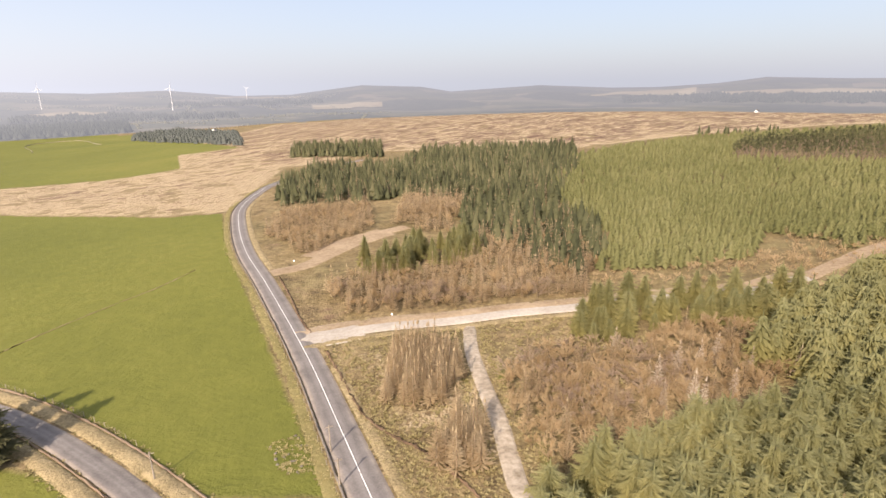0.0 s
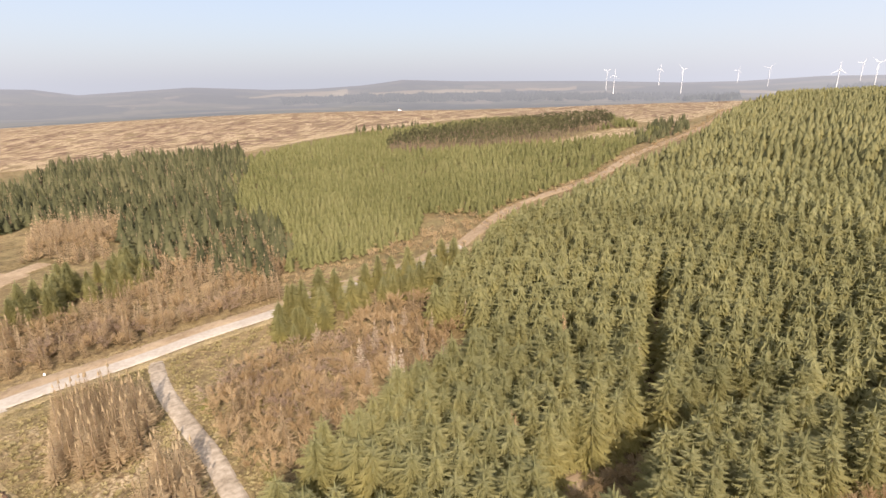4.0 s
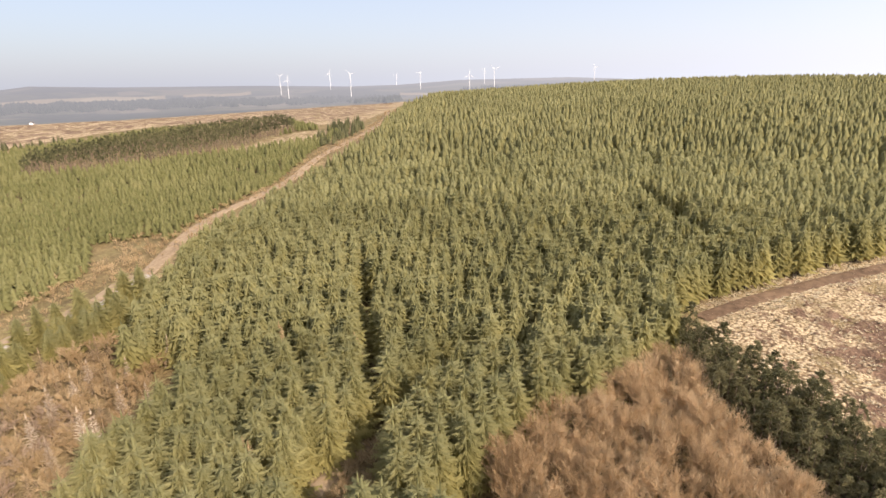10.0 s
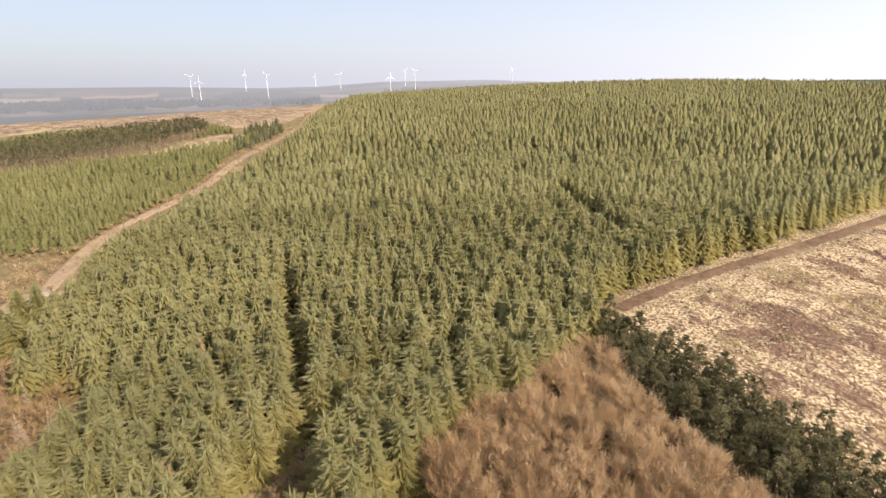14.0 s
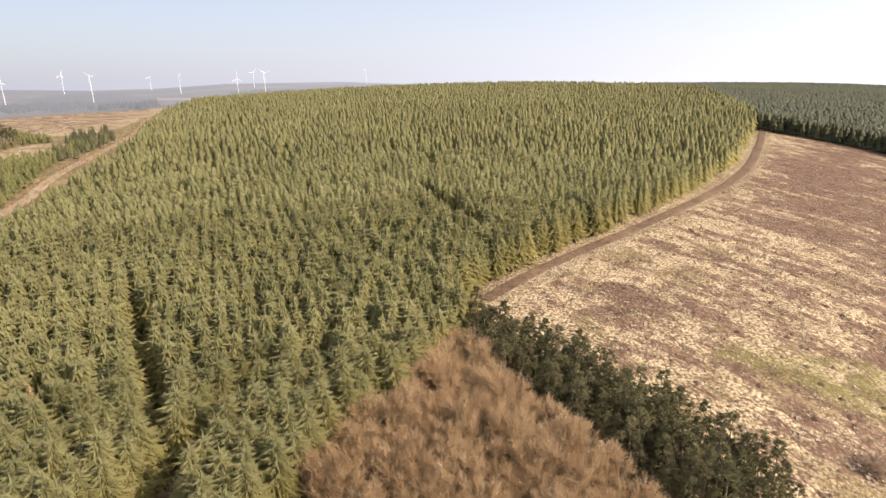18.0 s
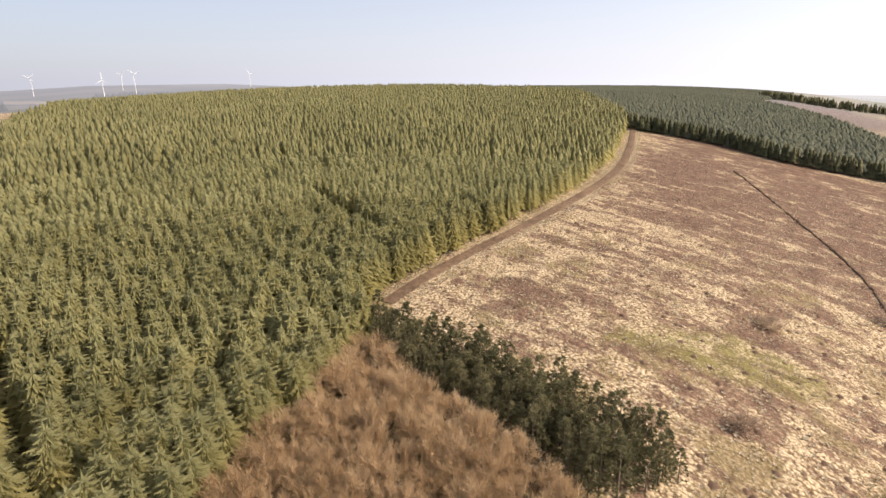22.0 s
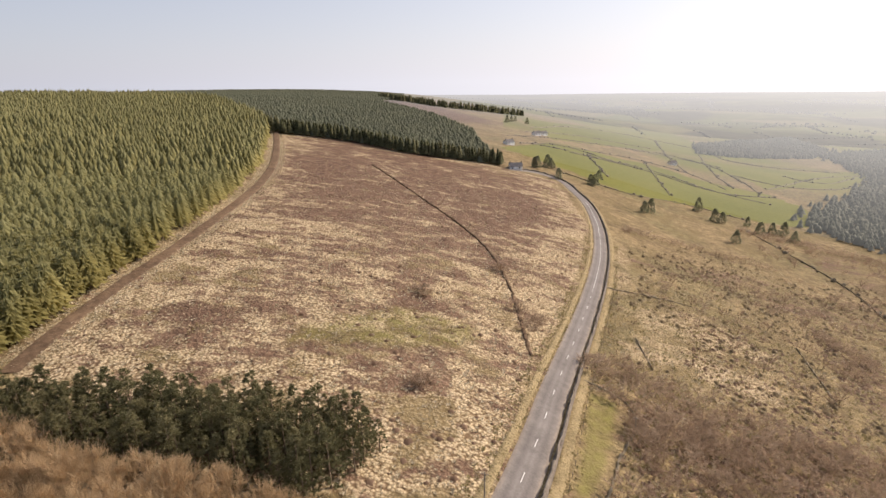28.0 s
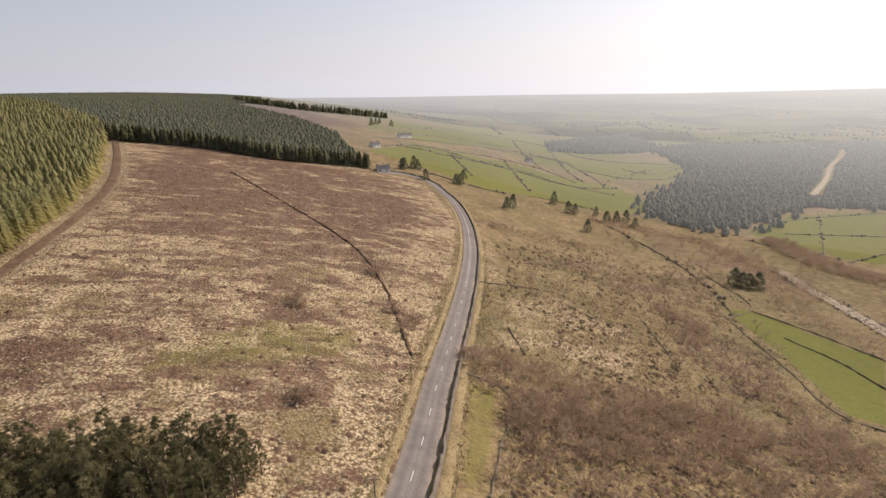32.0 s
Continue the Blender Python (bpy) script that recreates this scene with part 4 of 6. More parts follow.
# mature spruce: the nearest as single trees, the rest joined
def spruce(seed, height, spread, whorls, per, twigs):
    """Trunk and crown of a plantation spruce: tiers of fronds that sag and turn up at the tip, a bare leader on top."""
    g = np.random.default_rng(seed)
    v, f = [], []

    def add(*pts):
        o = len(v)
        v.extend(pts)
        f.extend([(o, o + k, o + k + 1) for k in range(1, len(pts) - 1)])
    lean = g.normal(0, 0.012, 2) * height
    for i in range(whorls):
        s = 0.16 + 0.80 * ((i + g.uniform(-0.25, 0.25)) / whorls)
        reach = spread * (0.07 + 0.93 * (1 - s) ** 0.6) * g.uniform(0.88, 1.1)
        n = max(4, int(round(per * (0.6 + 0.4 * (1 - s)))))
        t0 = g.uniform(0, 6.28)
        b0 = np.array([lean[0] * s, lean[1] * s, s * height])
        for k in range(n):
            t = t0 + 6.283 * k / n + g.uniform(-0.25, 0.25)
            way, across = np.array([math.cos(t), math.sin(t), 0]), np.array([-math.sin(t), math.cos(t), 0])
            ln = reach * g.uniform(0.78, 1.22)
            sag = ln * g.uniform(0.06, 0.30) * (1.2 - s)
            elbow = b0 + way * ln * 0.62 + np.array([0, 0, -sag])
            tip = b0 + way * ln + np.array([0, 0, -sag + ln * g.uniform(0.02, 0.16)])
            wd = ln * (0.07 if twigs > 1 else 0.15)
            add(b0, elbow + across * wd, tip, elbow - across * wd)
            for u in np.linspace(0.2, 0.92, twigs):
                q = b0 + (elbow - b0) * min(u / 0.62, 1) + (tip - elbow) * max((u - 0.62) / 0.38, 0)
                for sd in (-1, 1):
                    r2 = ln * (0.40 - 0.27 * u) * g.uniform(0.7, 1.25)
                    end = q + way * r2 * 0.7 + across * sd * r2 + np.array([0, 0, r2 * g.uniform(-0.45, 0.12)])
                    w2 = way * ln * 0.3 / twigs
                    add(q - w2, q + w2, end)
    iv, jf = star_cone(seed + 700, height * 0.97, spread * (0.76 if twigs > 1 else 0.86), *((15, 9, 0.6) if twigs > 1 else (10, 8, 0.64)))   # dense inner needles
    for tri in jf:
        add(*(iv[q] for q in tri))
    top = np.array([lean[0], lean[1], height * 1.06])
    for t in (0.3, 2.4, 4.5):
        add(top, top + np.array([math.cos(t) * 0.16, math.sin(t) * 0.16, -height * 0.14]), top + np.array([math.cos(t + 2) * 0.16, math.sin(t + 2) * 0.16, -height * 0.14]))
    return (np.array(v), np.array(f)), stem(height * 0.9, height * 0.014 + 0.03)


SPRUCE_NEAR = [spruce(s, 12.0 + 0.25 * s, 4.1, 17, 9, 6) for s in range(6)]
SPRUCE_MID = [spruce(20 + s, 11.8 + 0.3 * s, 4.2, 9, 6, 1) for s in range(5)]
SPRUCE_FAR = [(star_cone(40 + s, 11.9 + 0.3 * s, 3.75, 8, 6, 0.36),) for s in range(5)]
SPRUCE_TINY = [(star_cone(45 + s, 12.0 + 0.4 * s, 3.3, 4, 5, 0.33),) for s in range(5)]
SPRUCE_LOW = [conifer(30 + s, 12.5, 4.6, 6, 4, base=0.12, core=0.55, full=0.7) for s in range(4)]


def stand(spacing, lo, hi):
    """Planting places of the big stand, clear of rides, gaps and holes."""
    q = clear_of(pick(SPRUCE_STAND, spacing, jitter=0.3, within=(lo, hi), avoid=GAPS), SPRUCE_GAPS)
    ok = np.ones(len(q), bool)
    for x, y, r in SPRUCE_HOLES:
        ok &= np.hypot(q[:, 0] - x, q[:, 1] - y) > r * 1.4
    return q[ok]


near = place_scales(stand(2.95, 0, 260), 0.84, 1.1)
under = np.hypot(near[:, 0], near[:, 1]) < 45
single, rest = split_near(near[~under], 300, (0, 0))
things("spruce_tree", "tall green spruce in a dense plantation", "tree", "spruce plantation", SPRUCE_NEAR, single, (M_NEEDLE, M_BARK))
close, rest = split_near(rest, 1500, (0, 0))
stuff("spruce_rows", "dense rows of green plantation spruce", "forest", SPRUCE_MID, close, (M_NEEDLE, M_BARK))
stuff("spruce_forest", "dense green plantation spruce up the hillside", "forest", SPRUCE_FAR, np.vstack([rest, near[under]]), (M_NEEDLE,))
far = place_scales(stand(3.9, 260, 600), 0.74, 1.14)
far2 = place_scales(stand(7.0, 600, 2000), 0.85, 1.15)
far3 = place_scales(pick(FAR_FOREST, 5.2, within=(300, 2000)), 0.85, 1.15)
row = glide(RIDGE_ROW, 4.5)
far4 = place_scales(np.vstack([row + rng.normal(0, 5, row.shape) for _ in range(4)]), 0.9, 1.2)
stuff("distant_spruce_forest", "dark green spruce forest covering the ridge", "forest", SPRUCE_TINY, np.vstack([far, far2]), (M_NEEDLE,))
stuff("ridge_wood", "dark conifer wood along the far ridge", "forest", SPRUCE_TINY, far4, (M_DARKSPRUCE,))
LOW = [(star_cone(50 + s, 6.2, 3.3, 2, 4, 0.6),) for s in range(4)]
# edge rows in darker needles than the stand, standing in for its shaded face
edge = glide(FAR_FOREST[:5], 3.0)
edge = np.vstack([edge + rng.normal(0, 1.4, edge.shape) + np.array([2.5, -1.5]) * k for k in range(3)])
stuff("ridge_forest_edge", "tall spruces edging the far ridge plantation, needles darkened for its shaded face", "trees", SPRUCE_TINY, place_scales(edge, 0.85, 1.05), (M_DARKSPRUCE,))
stuff("ridge_plantation", "low even plantation covering the far ridge", "forest", LOW, far3, (M_RIDGE,))

# young plantation and the pine block within it
YOUNG = [(star_cone(60 + s, 4.5 + 0.15 * s, 1.85, 4, 4, 0.5),) for s in range(5)]
PINE_BIG = [pine(70 + s, 10.0, 2.2, 10, 0.45) for s in range(3)]
GAPS2 = GAPS + [(SPUR, 4.0)]
p = clear_of(pick(PLANTATION, 2.6, avoid=GAPS2, within=(0, 300)), [PINE_BLOCK, CLEARED, [(118, 190), (135, 172), (104, 150), (90, 152), (100, 166)]])
q = clear_of(pick(PLANTATION, 4.0, avoid=GAPS2, within=(300, 3000)), [PINE_BLOCK, CLEARED])
q = place_scales(q, 0.8, 1.25)
q[:, 2] *= 1.15
single, rest = split_near(place_scales(p, 0.7, 1.25), 300, (30, 60))
things("young_conifer", "bushy yellow-green young conifer in a plantation", "tree", "young plantation", [t + (stem(2.5, 0.08),) for t in YOUNG], single, (M_YOUNG, M_BARK))
stuff("young_plantation", "yellow-green young conifers planted close together", "forest", YOUNG, np.vstack([rest, q]), (M_YOUNG,))
stuff("pine_block", "older dark pines with bare reddish trunks", "forest", PINE_BIG, place_scales(pick(PINE_BLOCK, 4.2), 0.8, 1.1), (M_DARKSPRUCE, M_BARK))
dark = np.vstack([pick(s, 4.4, avoid=GAPS2, jitter=0.6) for s in DARK_STANDS])
stuff("dark_spruce_stand", "dark green spruce stand beside the moor", "forest", SPRUCE_LOW, place_scales(dark, 0.38, 0.92), (M_DARKSPRUCE, M_BARK))
brown = np.vstack([pick(s, 8.5, avoid=GAPS2, jitter=0.8) for s in DARK_STANDS])
stuff("larch_among_spruce", "leafless brown larches among dark spruces", "forest", [conifer(196 + s, 9.5, 2.6, 8, 5, bare=True, core=0, thin=1.6, full=0.8) for s in range(3)], place_scales(brown, 0.6, 0.95), (M_LARCHTREE, M_PALEBARK))
sparse = np.vstack([pick(s, 3.9, avoid=GAPS2, keep=0.8) for s in SPARSE_STANDS])
things("edge_spruce", "single dark green spruce at the clearing edge", "tree", "clearing spruces", SPRUCE_NEAR, place_scales(sparse, 0.36, 0.98), (M_NEEDLE, M_BARK))

skyline = glide([(239, 511), (260, 511), (284, 505), (310, 505)], 6.0)
skyline = np.vstack([skyline + rng.normal(0, 4.0, skyline.shape) for _ in range(2)] + [pick([(305, 224), (403, 249), (478, 304), (436, 301), (348, 261)], 5.0, jitter=0.6, keep=0.6, avoid=[(RIDE, 4.0)])])
stuff("skyline_conifers", "dark conifers along the far edge of the plantation", "trees", SPRUCE_LOW, place_scales(skyline, 0.4, 0.7), (M_DARKSPRUCE, M_BARK))

# leafless larch, copse, scrub
LARCH = [conifer(90 + s, 8.5, 2.5, 16, 8, bare=True, core=0, thin=0.8, full=0.8) for s in range(4)]
LARCH_FAR = [conifer(96 + s, 8.5, 2.5, 10, 7, bare=True, core=0, thin=1.2, full=0.8) for s in range(4)]
BARE = [twiggy(100 + s, 8.0 + 0.3 * s, 2.5, 22, 38, 0.0072, 0.62, 1.5, 0.9) for s in range(6)]
BUSH = [twiggy(120 + s, 2.6, 2.1, 9, 34, 0.02, 0.3) for s in range(5)]
BUSH_FAR = [twiggy(130 + s, 2.4, 2.1, 7, 18, 0.03, 0.3) for s in range(4)]
larch = place_scales(np.vstack([pick(s, 1.9 if k in (5, 6) else 2.7, avoid=GAPS2, keep=0.95) for k, s in enumerate(LARCH_STANDS)]), 0.55, 0.95)
tall = inside(larch[:, 0], larch[:, 1], LARCH_STANDS[5]) | inside(larch[:, 0], larch[:, 1], LARCH_STANDS[6])
larch[tall, 2] *= 1.2
thick = ~tall & (rng.random(len(larch)) < np.where(np.hypot(larch[:, 0] - 70, larch[:, 1] - 85) < 60, 0.75, 0.3))
THICKET = [twiggy(300 + s, 4.6, 2.3, 13, 62, 0.012, 0.5, 1.3) for s in range(5)]
RIDE_BRUSH = [twiggy(340 + s, 4.6, 2.3, 7, 20, 0.022, 0.5, 1.3) for s in range(4)]
THICKET_FAR = [twiggy(320 + s, 4.6, 2.3, 9, 34, 0.018, 0.5, 1.3) for s in range(4)]
brush = larch[thick]
brush[:, 2] *= 1.15
larch = larch[~thick]
single, rest = split_near(larch, 220, (10, 70))
things("larch_tree", "leafless orange-brown larch in a clearing", "tree", "bare larches", LARCH, single, (M_LARCHTREE, M_PALEBARK))
stuff("larch_stand", "leafless orange-brown larch stand", "forest", LARCH_FAR, rest, (M_LARCHTREE, M_PALEBARK))
one, many = split_near(brush, 260, (30, 60))
things("brush_thicket", "leafless pale brown birch brush in a clearing", "bush", "birch brush", THICKET, one, (M_LARCH, M_PALEBARK))
stuff("brush_stand", "leafless pale brown brush beside the spruce", "scrub", THICKET_FAR, many, (M_LARCH, M_PALEBARK))
gap_brush = place_scales(pick([(62.5, 41.2), (59.0, 37.2), (53.0, 33.0), (46.0, 29.0), (40.0, 33.0), (47.0, 41.6), (56.0, 40.8)], 1.7, jitter=0.5), 0.4, 0.72)
things("brush_thicket", "leafless brown brush in a gap among the spruces", "bush", "gap brush", THICKET, gap_brush, (M_LARCHTREE, M_PALEBARK))
ride_c = glide(RIDE, 5.0)
ride_c = np.vstack([ride_c + rng.normal(0, 3.4, ride_c.shape) for _ in range(5)] + [pick(RIDE_EDGE, 2.6, jitter=0.6, keep=0.7)])
ride_c = np.vstack([ride_c, pick([(124.3, 192.2), (135.0, 170.0), (102.6, 146.0), (89.0, 147.4), (71.5, 160.2), (84.3, 169.3), (113.0, 167.6)], 2.3, jitter=0.7, keep=0.6)])
ride_c = ride_c[(near_line(ride_c[:, 0], ride_c[:, 1], RIDE) > 1.3) | (rng.random(len(ride_c)) < 0.25)]
stuff("ride_brush", "pale leafless brush along the forest ride", "scrub", RIDE_BRUSH, place_scales(ride_c, 0.3, 0.72), (M_LARCH, M_PALEBARK))
copse = place_scales(pick(COPSE, 2.5, jitter=0.6), 0.72, 1.0)
things("bare_tree", "leafless brown broadleaf tree in a copse", "tree", "bare copse", BARE, copse, (M_TWIG, M_PALEBARK))
WIND = [pine(140 + s, 8.6 + 0.35 * s, 2.6, 74, 0.14, 0.5, True) for s in range(5)]
things("pine_tree", "dark bushy pine in a windbreak row", "tree", "windbreak pines", WIND, place_scales(pick(WINDBREAK, 2.2), 0.65, 1.08), (M_PINE, M_BARK))
scrub = []
for poly, n in SCRUB_STANDS:
    b = np.array(poly)
    q = rng.uniform(b.min(0), b.max(0), (n * 6, 2))
    q = q[inside(q[:, 0], q[:, 1], poly)][:n]
    scrub.append(q)
scrub += [pick(p, d, jitter=0.8, keep=0.6) for p, d in (
    ([(39.9, -104.0), (27.5, -120.9), (12.8, -147.2), (-4.2, -158.1), (-13.7, -158.6), (-16.8, -146.8), (-4.9, -127.6), (11.1, -120.0), (23.8, -106.8), (34.9, -98.1)], 2.7),
    ([(-21.6, -170.0), (-30.2, -181.8), (-35.1, -170.1), (-38.2, -158.6), (-30.2, -151.5), (-23.6, -159.2)], 3.0),
    ([(62, -114), (63, -119), (53.3, -128), (40.6, -126.5), (29.8, -124.5), (30, -118), (41, -121), (53, -122)], 2.2))]
stuff("scrub", "leafless brown thorn scrub", "scrub", BUSH, place_scales(np.vstack(scrub), 0.7, 2.0), (M_SCRUB, M_PALEBARK))
band = np.vstack([edge_places(l, -w, w, n) for l, w, n in (
    ([(63.3, -120.7), (47.8, -128.1), (29.8, -133.4), (0.9, -146.0), (-27, -154)], 7.0, 2), ([(41.9, -101.8), (24.2, -111.3), (5.0, -109.3)], 8.0, 2), ([(31, -256), (13, -250), (14, -218)], 6.0, 2),
    ([(-14, -198), (-28, -174), (-36, -148)], 8.0, 2), ([(-29, -512), (-56, -462), (-88, -436)], 14.0, 2), ([(111, -432), (45, -468), (-13, -430), (-45, -358)], 10.0, 2),
    ([(12, -354), (-10, -380), (-34, -324), (-65, -293)], 9.0, 1), ([(137, -290), (99, -330), (69, -360)], 8.0, 1))])
stuff("thorn_scrub", "grey-brown leafless thorn scrub across the slope", "scrub", BUSH_FAR, place_scales(band, 0.7, 1.7), (M_SCRUB, M_PALEBARK))
VALLEY_TREES = [(star_cone(250 + s, 7.2 + 0.7 * s, 3.7, 2, 4, 0.7),) for s in range(4)] + [(dome(256 + s, 6.5, 3.2, 5),) for s in range(2)]
VALLEY_TRACK = [(-158, -1389), (-145, -1277), (-116, -1118), (-97, -958), (-70, -782)]
woods = np.vstack([pick(s, 5.2, keep=0.97, avoid=[(VALLEY_TRACK, 8.0)]) for s in VALLEY_WOODS[:2]])
rim = np.vstack([edge_places(VALLEY_WOODS[k] + VALLEY_WOODS[k][:1], -16, 16, 1) for k in (0,)])
woods = np.vstack([woods, rim[::5]])
black = np.vstack([pick(VALLEY_WOODS[2], 7.0, keep=0.85, jitter=0.6), pick([(-1010, 1225), (-830, 1215), (-740, 1330), (-830, 1400), (-1160, 1400)], 9.0, jitter=0.6)])
stuff("pasture_wood", "dark grey-green wood beyond the pasture", "forest", VALLEY_TREES, place_scales(black, 0.6, 1.25), (M_DARKWOOD,))
tagged(strip("valley_track", VALLEY_TRACK, [(-3.2, 0.0), (0, 0.06), (3.2, 0.0)], M_GRAVEL, step=6.0, lift=2.5), "pale gravel track through the valley wood", "track", kind="structure")
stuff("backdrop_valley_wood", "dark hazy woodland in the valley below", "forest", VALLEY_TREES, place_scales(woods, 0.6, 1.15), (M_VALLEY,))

STREAM = [(-28, -424), (-41, -392), (-54, -366), (-62, -347), (-70, -324), (-78, -287)]
tagged(strip("stream_bed", STREAM, [(-4.0, 0.0), (-1.5, 0.15), (0, 0.05), (1.5, 0.15), (4.0, 0.0)], M_STRAWBED, step=2.5, lift=0.15), "pale stony stream bed with dead grass", "stream", kind="structure")
stones = [(dome(520 + s, 0.9, 0.8, 5),) for s in range(3)]
stuff("stream_stones", "pale boulders along a stream", "rocks", stones, place_scales(edge_places(STREAM, -7, 7, 3), 0.4, 1.5), (M_STRAWBED,))
GORGE = [(-23, -523), (-43, -478), (-62, -453), (-88, -439)]
stuff("gorge_trees", "grey leafless trees in a stream gorge", "wood", BUSH_FAR, place_scales(edge_places(GORGE, -12, 12, 4), 0.9, 2.0), (M_SCRUB, M_PALEBARK))

# lone conifers and bushes
def off_road(q):
    return q[near_line(q[:, 0], q[:, 1], MAIN_ROAD) > 8.0]


spread_bush = pick([(126.2, -272.6), (92.6, -292.8), (43.8, -291.4), (15.5, -269.5), (60.6, -182.0), (89.0, -200.5)], 5.2, jitter=0.8, keep=0.7)
SLOPE_CLUMPS = [(star_cone(570 + s, 0.85, 1.15, 2, 4, 0.6),) for s in range(4)]
wide_bush = pick([(98, -202), (110, -330), (40, -400), (-20, -380), (-45, -250), (-38, -150), (30, -125), (62, -130)], 4.2, jitter=0.9, keep=0.75)
wide_bush = wide_bush[np.sin(wide_bush[:, 0] / 13 + np.sin(wide_bush[:, 1] / 17)) + np.sin(wide_bush[:, 1] / 11) + rng.normal(0, 0.5, len(wide_bush)) > -0.1]
round_bush = pick([(98, -202), (110, -330), (40, -400), (-20, -380), (-45, -250), (-38, -150), (30, -125), (62, -130)], 9.5, jitter=1.0, keep=0.7)
stuff("slope_thorn_bushes", "rounded grey-brown thorn bushes on the hillside", "bush", BUSH_FAR, place_scales(off_road(clear_of(round_bush, PASTURES)), 0.5, 1.35), (M_SCRUB, M_PALEBARK))
stuff("slope_bushes", "low dark brown bushes across the hillside", "scrub", SLOPE_CLUMPS, place_scales(off_road(clear_of(np.vstack([spread_bush, wide_bush]), PASTURES)), 0.4, 1.35), (M_SLOPEBUSH,))
BROAD = [pine(160 + s, 6.8, 3.0, 150, 0.06, 0.5, True) for s in range(4)]
lone = [(156, -367), (156, -379), (150, -460), (131, -441), (126, -444), (113, -464), (101, -454), (96, -468), (89, -473), (79, -461), (101, -393), (260, -382), (258, -383), (259, -400), (257, -403), (225, -364), (213, -393), (210, -394), (225, -429), (504, -716), (0, -361), (-4, -361), (-8, -366), (-13, -365), (520, -697), (529, -719), (508, -670)]
things("conifer_tree", "dark conifer standing alone in the valley pasture", "tree", "valley conifers", BROAD, place_scales(np.array(lone, float), 1.2, 1.75), (M_VALLEY2, M_BARK))
corner = [(-74.8, 75.0), (-81.2, 78.0), (-75.7, 72.5), (-86.6, 79.1), (-80.0, 79.5)]
things("conifer_tree", "dark conifer beside the side lane", "tree", "lane conifers", SPRUCE_NEAR, place_scales(np.array(corner, float), 1.05, 1.2), (M_PINE, M_BARK))
ROUND = [twiggy(180 + s, 2.8, 3.2, 22, 80, 0.016, 0.25) for s in range(3)]
shrubs = [(110, -104), (106.8, -103.6), (111, -104), (71.4, -65.9), (70.7, -66.5), (116, -148), (114, -148), (91, -125), (89, -126), (82.7, -121.4), (79.9, -120.5), (72.3, -48.3), (108.7, -102.2), (71.9, -66.5), (78.6, -114.8), (82.2, -124.8), (55.0, -117.3), (49.9, -120.7), (45.1, -129.9), (37.0, -125.4)]
things("thorn_bush", "rounded leafless grey-brown thorn bush", "bush", "field bushes", ROUND, place_scales(np.array(shrubs, float), 0.8, 1.2), (M_SCRUB, M_PALEBARK))
GORSE = [twiggy(190 + s, 1.2, 2.7, 20, 60, 0.03, 0.3) for s in range(3)]
gorse = [(146, -66), (146, -69), (144, -70), (162, -61), (160, -67), (118.8, -41.7), (96.4, -64.0), (98.0, -83.0), (86.5, -92.0), (66.5, -66.0), (171, -86)]
things("gorse_bush", "low dark green gorse bush on the moor", "bush", "moor gorse", GORSE, place_scales(np.array(gorse, float), 0.7, 1.2), (M_GORSE, M_BARK))

# ---- tufts ----


def tuft(seed, h, spread, blades, width):
    g = np.random.default_rng(seed)
    v, f = [], []
    for k in range(blades):
        t = 6.283 * k / blades + g.uniform(-0.4, 0.4)
        d = np.array([math.cos(t), math.sin(t), 0])
        side = np.array([-d[1], d[0], 0]) * width
        b = d * spread * 0.15
        o = len(v)
        v += [b - side, b + side, d * spread * g.uniform(0.7, 1.1) + np.array([0, 0, h * g.uniform(0.5, 1.0)])]
        f.append((o, o + 1, o + 2))
    return ((np.array(v), np.array(f)),)


DARK_TUSSOCKS = [(63.0, -202.5), (41.7, -224.6), (17.0, -197.9), (6.5, -166.5), (19.2, -148.0), (32.1, -142.9), (51.1, -154.9)]
TUFTS = [tuft(200 + s, 0.38, 0.5, 7, 0.17) for s in range(4)]
CLUMPS = [(star_cone(210 + s, 0.4, 0.6, 1, 5),) for s in range(4)]


def scatter(polys, n, near, far):
    """Random places in polygons, thinning with distance."""
    out = []
    for poly in polys:
        b = np.array(poly)
        q = rng.uniform(b.min(0), b.max(0), (n * 4, 2))
        d = np.hypot(q[:, 0], q[:, 1])
        ok = inside(q[:, 0], q[:, 1], poly) & (d > near) & (rng.random(len(q)) < np.clip(1 - (d - near) / (far - near), 0, 1))
        out.append(q[ok][:n])
    q = clear_of(np.vstack(out), PASTURES)
    ok = np.ones(len(q), bool)
    for line, w in ((MAIN_ROAD, 4.5), (PEAT_TRACK, 3.5), (LANE, 4.0), (FOREST_ROAD, 4.0), (PATH, 2.5)):
        ok &= near_line(q[:, 0], q[:, 1], line) > w
    return q[ok]


SLOPE = [(98, -202), (72, -377), (-16, -417), (-62, -277), (-38.5, -143.4), (34.8, -61.8)]
MOOR_FIELD = STRAW[2]
stuff("straw_tussocks", "bleached moor grass tussocks", "grass", TUFTS, place_scales(scatter([MOOR_FIELD, MOOR_FIELD, SLOPE], 16000, 55, 380), 0.45, 1.05), (M_TUFT,), 0.05)
stuff("heather_clumps", "dark brown heather clumps on the moor", "heather", CLUMPS, place_scales(np.vstack([scatter([MOOR_FIELD] + [h[0] for h in HEATH[4:8]], 1100, 60, 420), scatter([DARK_TUSSOCKS], 420, 60, 900)]), 0.5, 1.7), (M_HEATHER,), 0.05)
